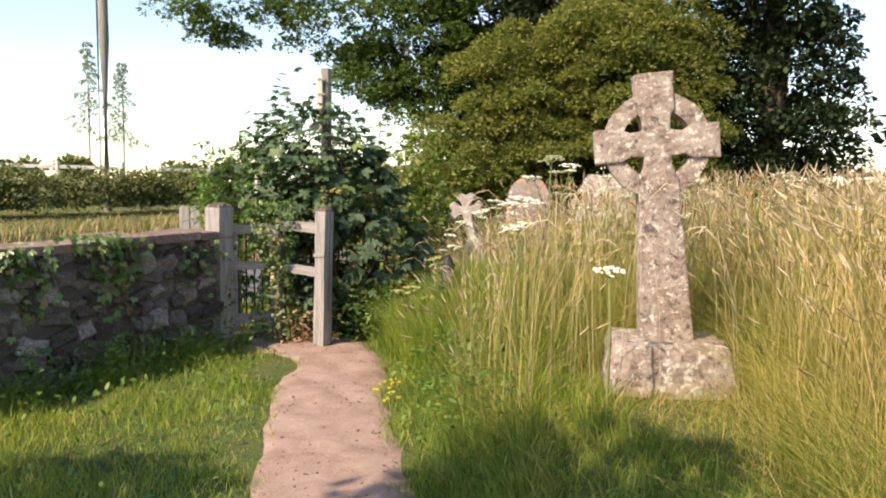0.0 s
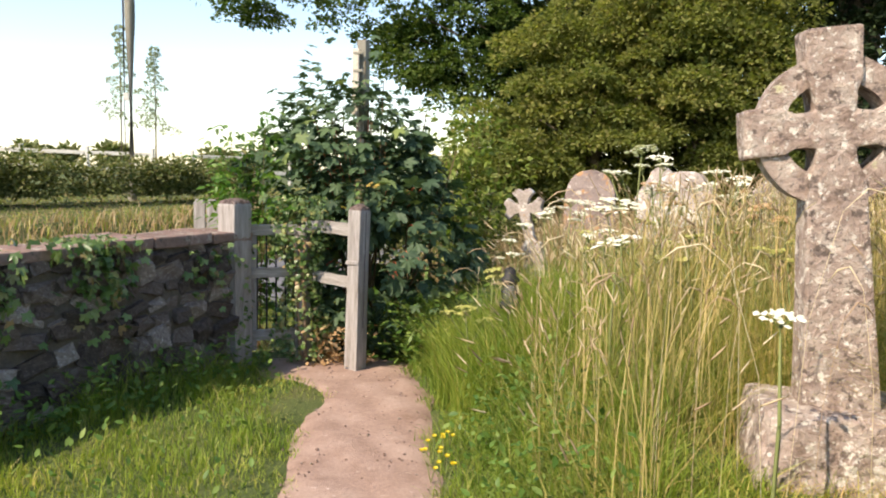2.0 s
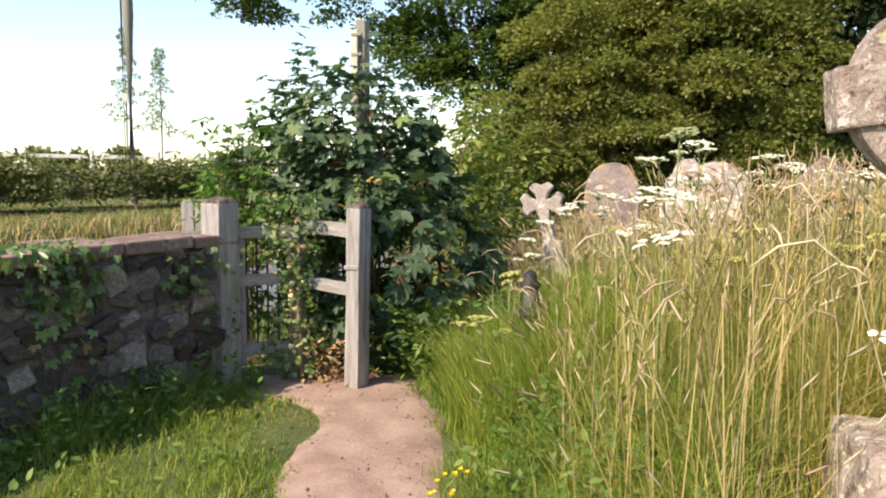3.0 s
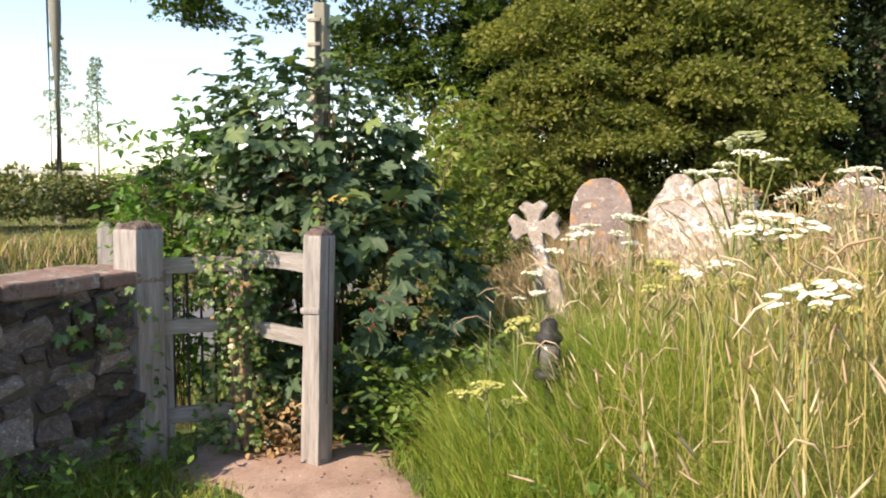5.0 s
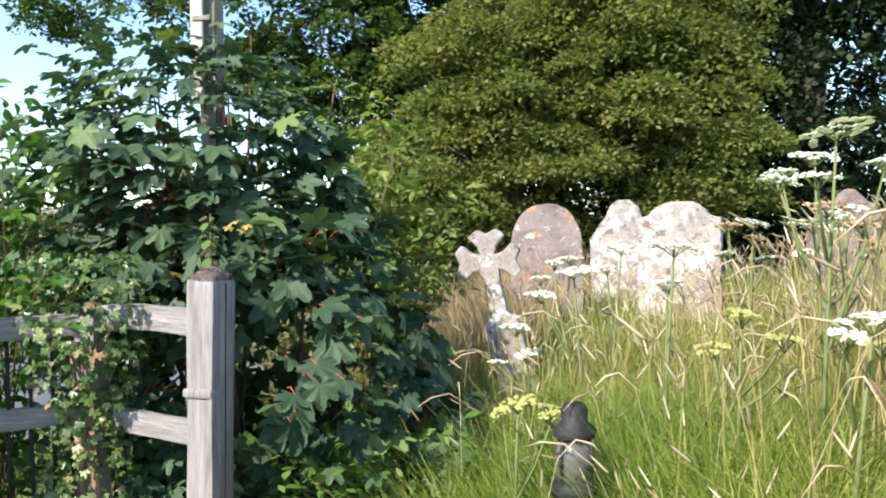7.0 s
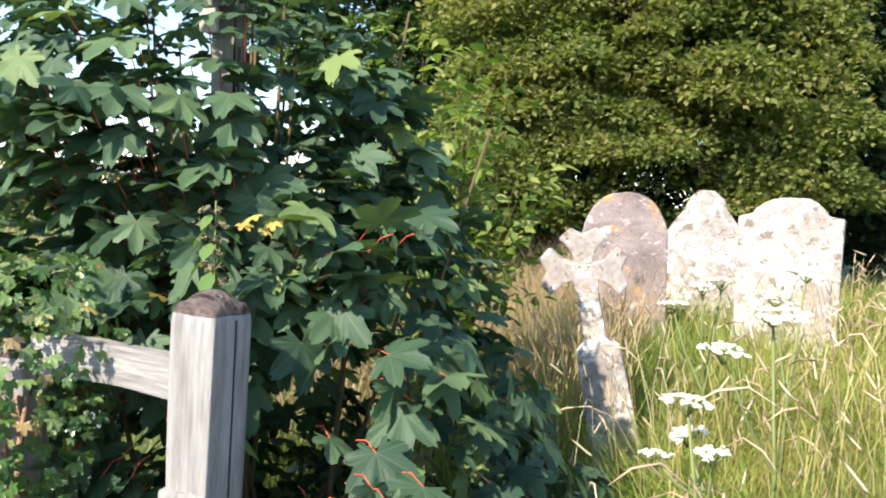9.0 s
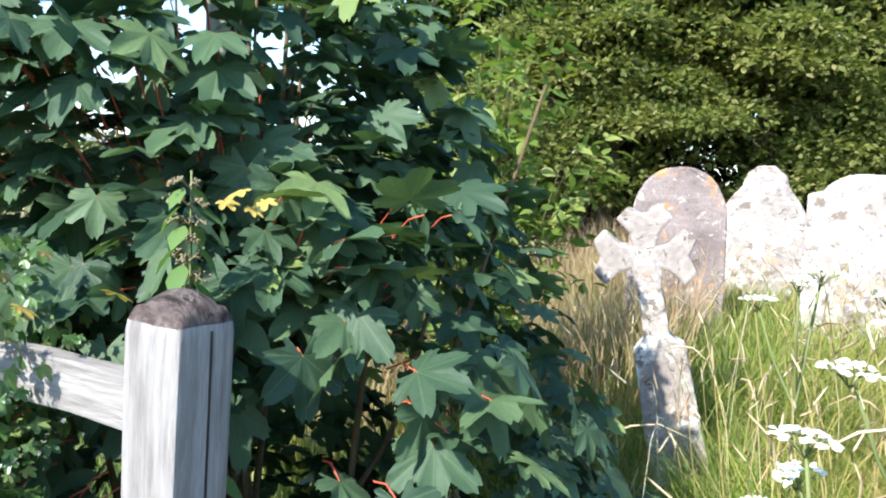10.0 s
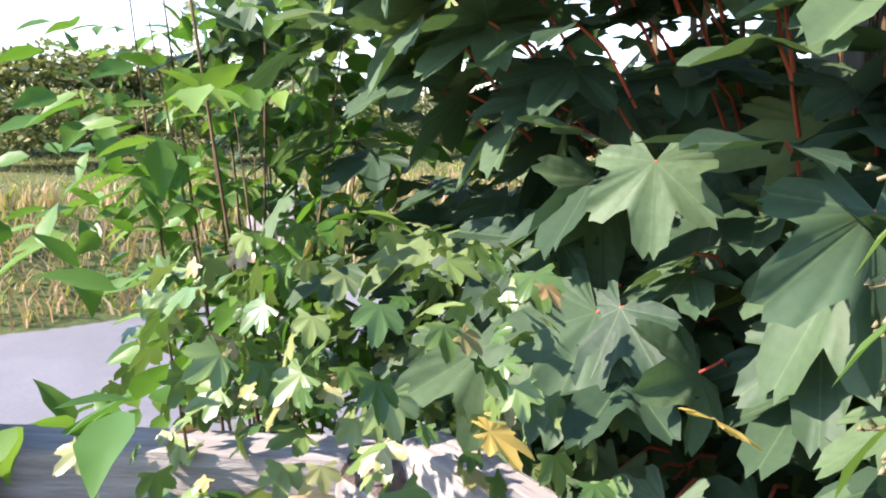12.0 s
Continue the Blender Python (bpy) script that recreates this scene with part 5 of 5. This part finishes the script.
h = meadow_h(x, y) * np.clip(0.36 + 0.64 * (e - 0.25) / 1.25, 0, 1) * rng.uniform(0.4, 1.15, len(x)) * (1 + 0.15 * flat_noise(x, y, 1.7))
h = np.where((np.abs(x - 1.7) < 0.5 - 0.1 * (y < 3.0)) & (y < 4.1) & (y > 1.6), h * 0.24, h)
straw_share = lambda x, y: np.clip(0.14 + 0.7 / (1 + np.exp(-3 * (x - 1.85))) + 0.12 * np.clip(4.4 - y, 0, 1) + 0.18 * flat_noise(x, y, 1.3), 0.08, 1)
straw = rng.random(len(x)) < straw_share(x, y) - 0.5 * np.clip(0.7 - e, 0, 1)
wd = rng.uniform(0.0018, 0.0044, len(x))
sward("meadow_grass", "tall summer grass turning straw-coloured", x[straw], y[straw], h[straw], wd[straw], 1.05, M_MEADOW, 3)
sward("meadow_grass", "tall green summer grass among the straw", x[~straw], y[~straw], h[~straw] * 0.9, wd[~straw], 1.05, M_GREENER, 3)

x, y = spread(90000, -3.0, 13, 8.6, 14, lambda x, y: (off_wall(x, y) < 0.2) & ~((np.abs(x + 1.15) < 0.8) & (y < 8.3)))
sward("graveyard_grass", "uneven green grass among the headstones", x, y, rng.uniform(0.2, 0.55, len(x)), rng.uniform(0.006, 0.012, len(x)), 0.45, M_GREENER)

# flowering stalks with seed heads
HEAD = lathe([(0.0, 0.0), (1.0, 0.18), (0.85, 0.6), (0.0, 1.0)], 4)
x, y = spread(38000, -0.1, 7.5, 1.6, 10.5, lambda x, y: (edge(x, np.minimum(y, 6.6)) > 0.45) & (x > path_x(np.minimum(y, 6.6))) & clear(x, y) & (np.hypot(x - 1.4, y - 0.5) > 1.1))
keepers = ~((np.abs(x - 1.7) < 0.55) & (y < 4.1)) & (rng.random(len(x)) < np.where(y > 7.2, 0.3, 1.0) * np.clip(straw_share(x, y) + 0.1, 0, 1))
x, y = x[keepers], y[keepers]
h = (meadow_h(x, y) + 0.14) * rng.uniform(0.6, 1.15, len(x)) * np.clip(0.5 + 0.6 * edge(x, np.minimum(y, 6.6)), 0, 1)
P = np.stack([x, y, land(x, y) - 0.02], 1)
a = rng.uniform(0, 2 * np.pi, len(x))
bend = rng.uniform(0.05, 0.6, len(x))
topd = np.stack([np.cos(a) * bend, np.sin(a) * bend, 0 * a], 1)
V = np.empty((len(x), 7, 3))
sd = np.stack([-np.sin(a), np.cos(a), 0 * a], 1) * 0.0016
for k in range(3):
    u = (0, 0.55, 1)[k]
    c = P + topd * (h * u ** 2)[:, None] + np.array([0, 0, 1.0]) * (h * (u - 0.12 * bend * u))[:, None]
    V[:, 2 * k], V[:, 2 * k + 1] = c - sd, c + sd
V[:, 6] = (V[:, 4] + V[:, 5]) / 2
T = np.array([(0, 1, 3), (0, 3, 2), (2, 3, 5), (2, 5, 4)])[None] + (np.arange(len(x)) * 7)[:, None, None]
tagged(obj("grass_stalks", mesh_np("grass_stalks", V.reshape(-1, 3), T.reshape(-1, 3)), M_DRY), "thin straw-coloured grass stalks", "grass", kind="stuff")
hv, ht = HEAD
hv = np.stack([hv[:, 0] * 0.003, hv[:, 2], hv[:, 1] * 0.0028], 1) * np.array([1.0, 0.085, 1])
pitch = np.pi / 2 - bend * 1.5 - rng.uniform(0, 0.45, len(x))
tagged(obj("seed_heads", mesh_np("seed_heads", *strewn((hv, ht), V[:, 6], turns(a - np.pi / 2, pitch, 0 * a), rng.uniform(0.7, 1.4, len(x)))), M_SEED), "pale feathery grass seed heads", "grass", kind="stuff")

# bank across the lane
x, y = spread(95000, -22, -3, 4, 32, lambda x, y: (off_wall(x, y) > 4.7) & (off_wall(x, y) < 14))
sward("bank_grass", "dry brownish grass on the bank across the lane", x, y, rng.uniform(0.08, 0.3, len(x)) * np.where(off_wall(x, y) < 6.5, 1.3, 0.22), rng.uniform(0.012, 0.03, len(x)), 0.6, M_RUSTY)
x, y = spread(60000, -22, -3, 4, 32, lambda x, y: (off_wall(x, y) > 4.8) & (off_wall(x, y) < 14))
sward("bank_grass", "green grass on the bank across the lane", x, y, rng.uniform(0.1, 0.3, len(x)) * np.where(off_wall(x, y) < 6.5, 1, 0.3), rng.uniform(0.012, 0.03, len(x)), 0.6, M_GREENER)
x, y = spread(9000, -4.5, -1.0, 2, 9.5, lambda x, y: (off_wall(x, y) > 0.3) & (off_wall(x, y) < 1.5))
sward("verge_grass", "rough grass along the lane's edge", x, y, rng.uniform(0.1, 0.35, len(x)), rng.uniform(0.006, 0.012, len(x)), 0.6, M_GREENER)

# rusty dry growth behind the bush
x, y = spread(13000, -2.5, 2.5, 8.9, 16, lambda x, y: (off_wall(x, y) > -1.6) & (off_wall(x, y) < 0.4))
sward("dry_grass", "tall rust-brown dry grass behind the bush", x, y, rng.uniform(0.5, 1.0, len(x)), rng.uniform(0.006, 0.012, len(x)), 0.4, M_RUSTY)

x, y = spread(13000, -0.25, 1.2, 4.8, 6.8, lambda x, y: np.hypot(x - 0.38, y - 6.04) < 0.75)
x, y = x[edge(x, y) > 0.12], y[edge(x, y) > 0.12]
sward("tussock", "tall green grass round the grave lantern", x, y, rng.uniform(0.3, 0.55, len(x)) * 1.45, rng.uniform(0.003, 0.006, len(x)), 0.6, M_VERGE, 3)

# long arching stalks with drooping heads
x, y = spread(330, 0.0, 4.5, 3.2, 8.5, lambda x, y: (edge(x, np.minimum(y, 6.6)) > 0.3) & (x > path_x(np.minimum(y, 6.6))) & clear(x, y))
P0 = np.stack([x, y, land(x, y)], 1)
a = rng.uniform(0, 2 * np.pi, len(x))
h = (meadow_h(x, y) + 0.12) * rng.uniform(0.75, 1.15, len(x))
reach = rng.uniform(0.12, 0.32, len(x))
pieces = []
for i in range(len(x)):
    d = np.array([math.cos(a[i]), math.sin(a[i]), 0])
    up = np.array([0, 0, 1.0])
    r_ = reach[i]
    pts = [P0[i], P0[i] + d * r_ * 0.15 + up * h[i] * 0.6, P0[i] + d * r_ * 0.5 + up * h[i] * 0.93, P0[i] + d * r_ * 0.8 + up * h[i], P0[i] + d * r_ * 1.05 + up * h[i] * 0.985, P0[i] + d * r_ * 1.25 + up * h[i] * 0.94]
    pieces.append(tube([tuple(p) for p in pts], [0.001, 0.001, 0.0009, 0.0026, 0.0034, 0.0008], 4))
tagged(obj("arching_grass", mesh_np("arching_grass", *joined(pieces)), M_SEED), "arching pale grass stalks with drooping heads", "grass", kind="stuff")
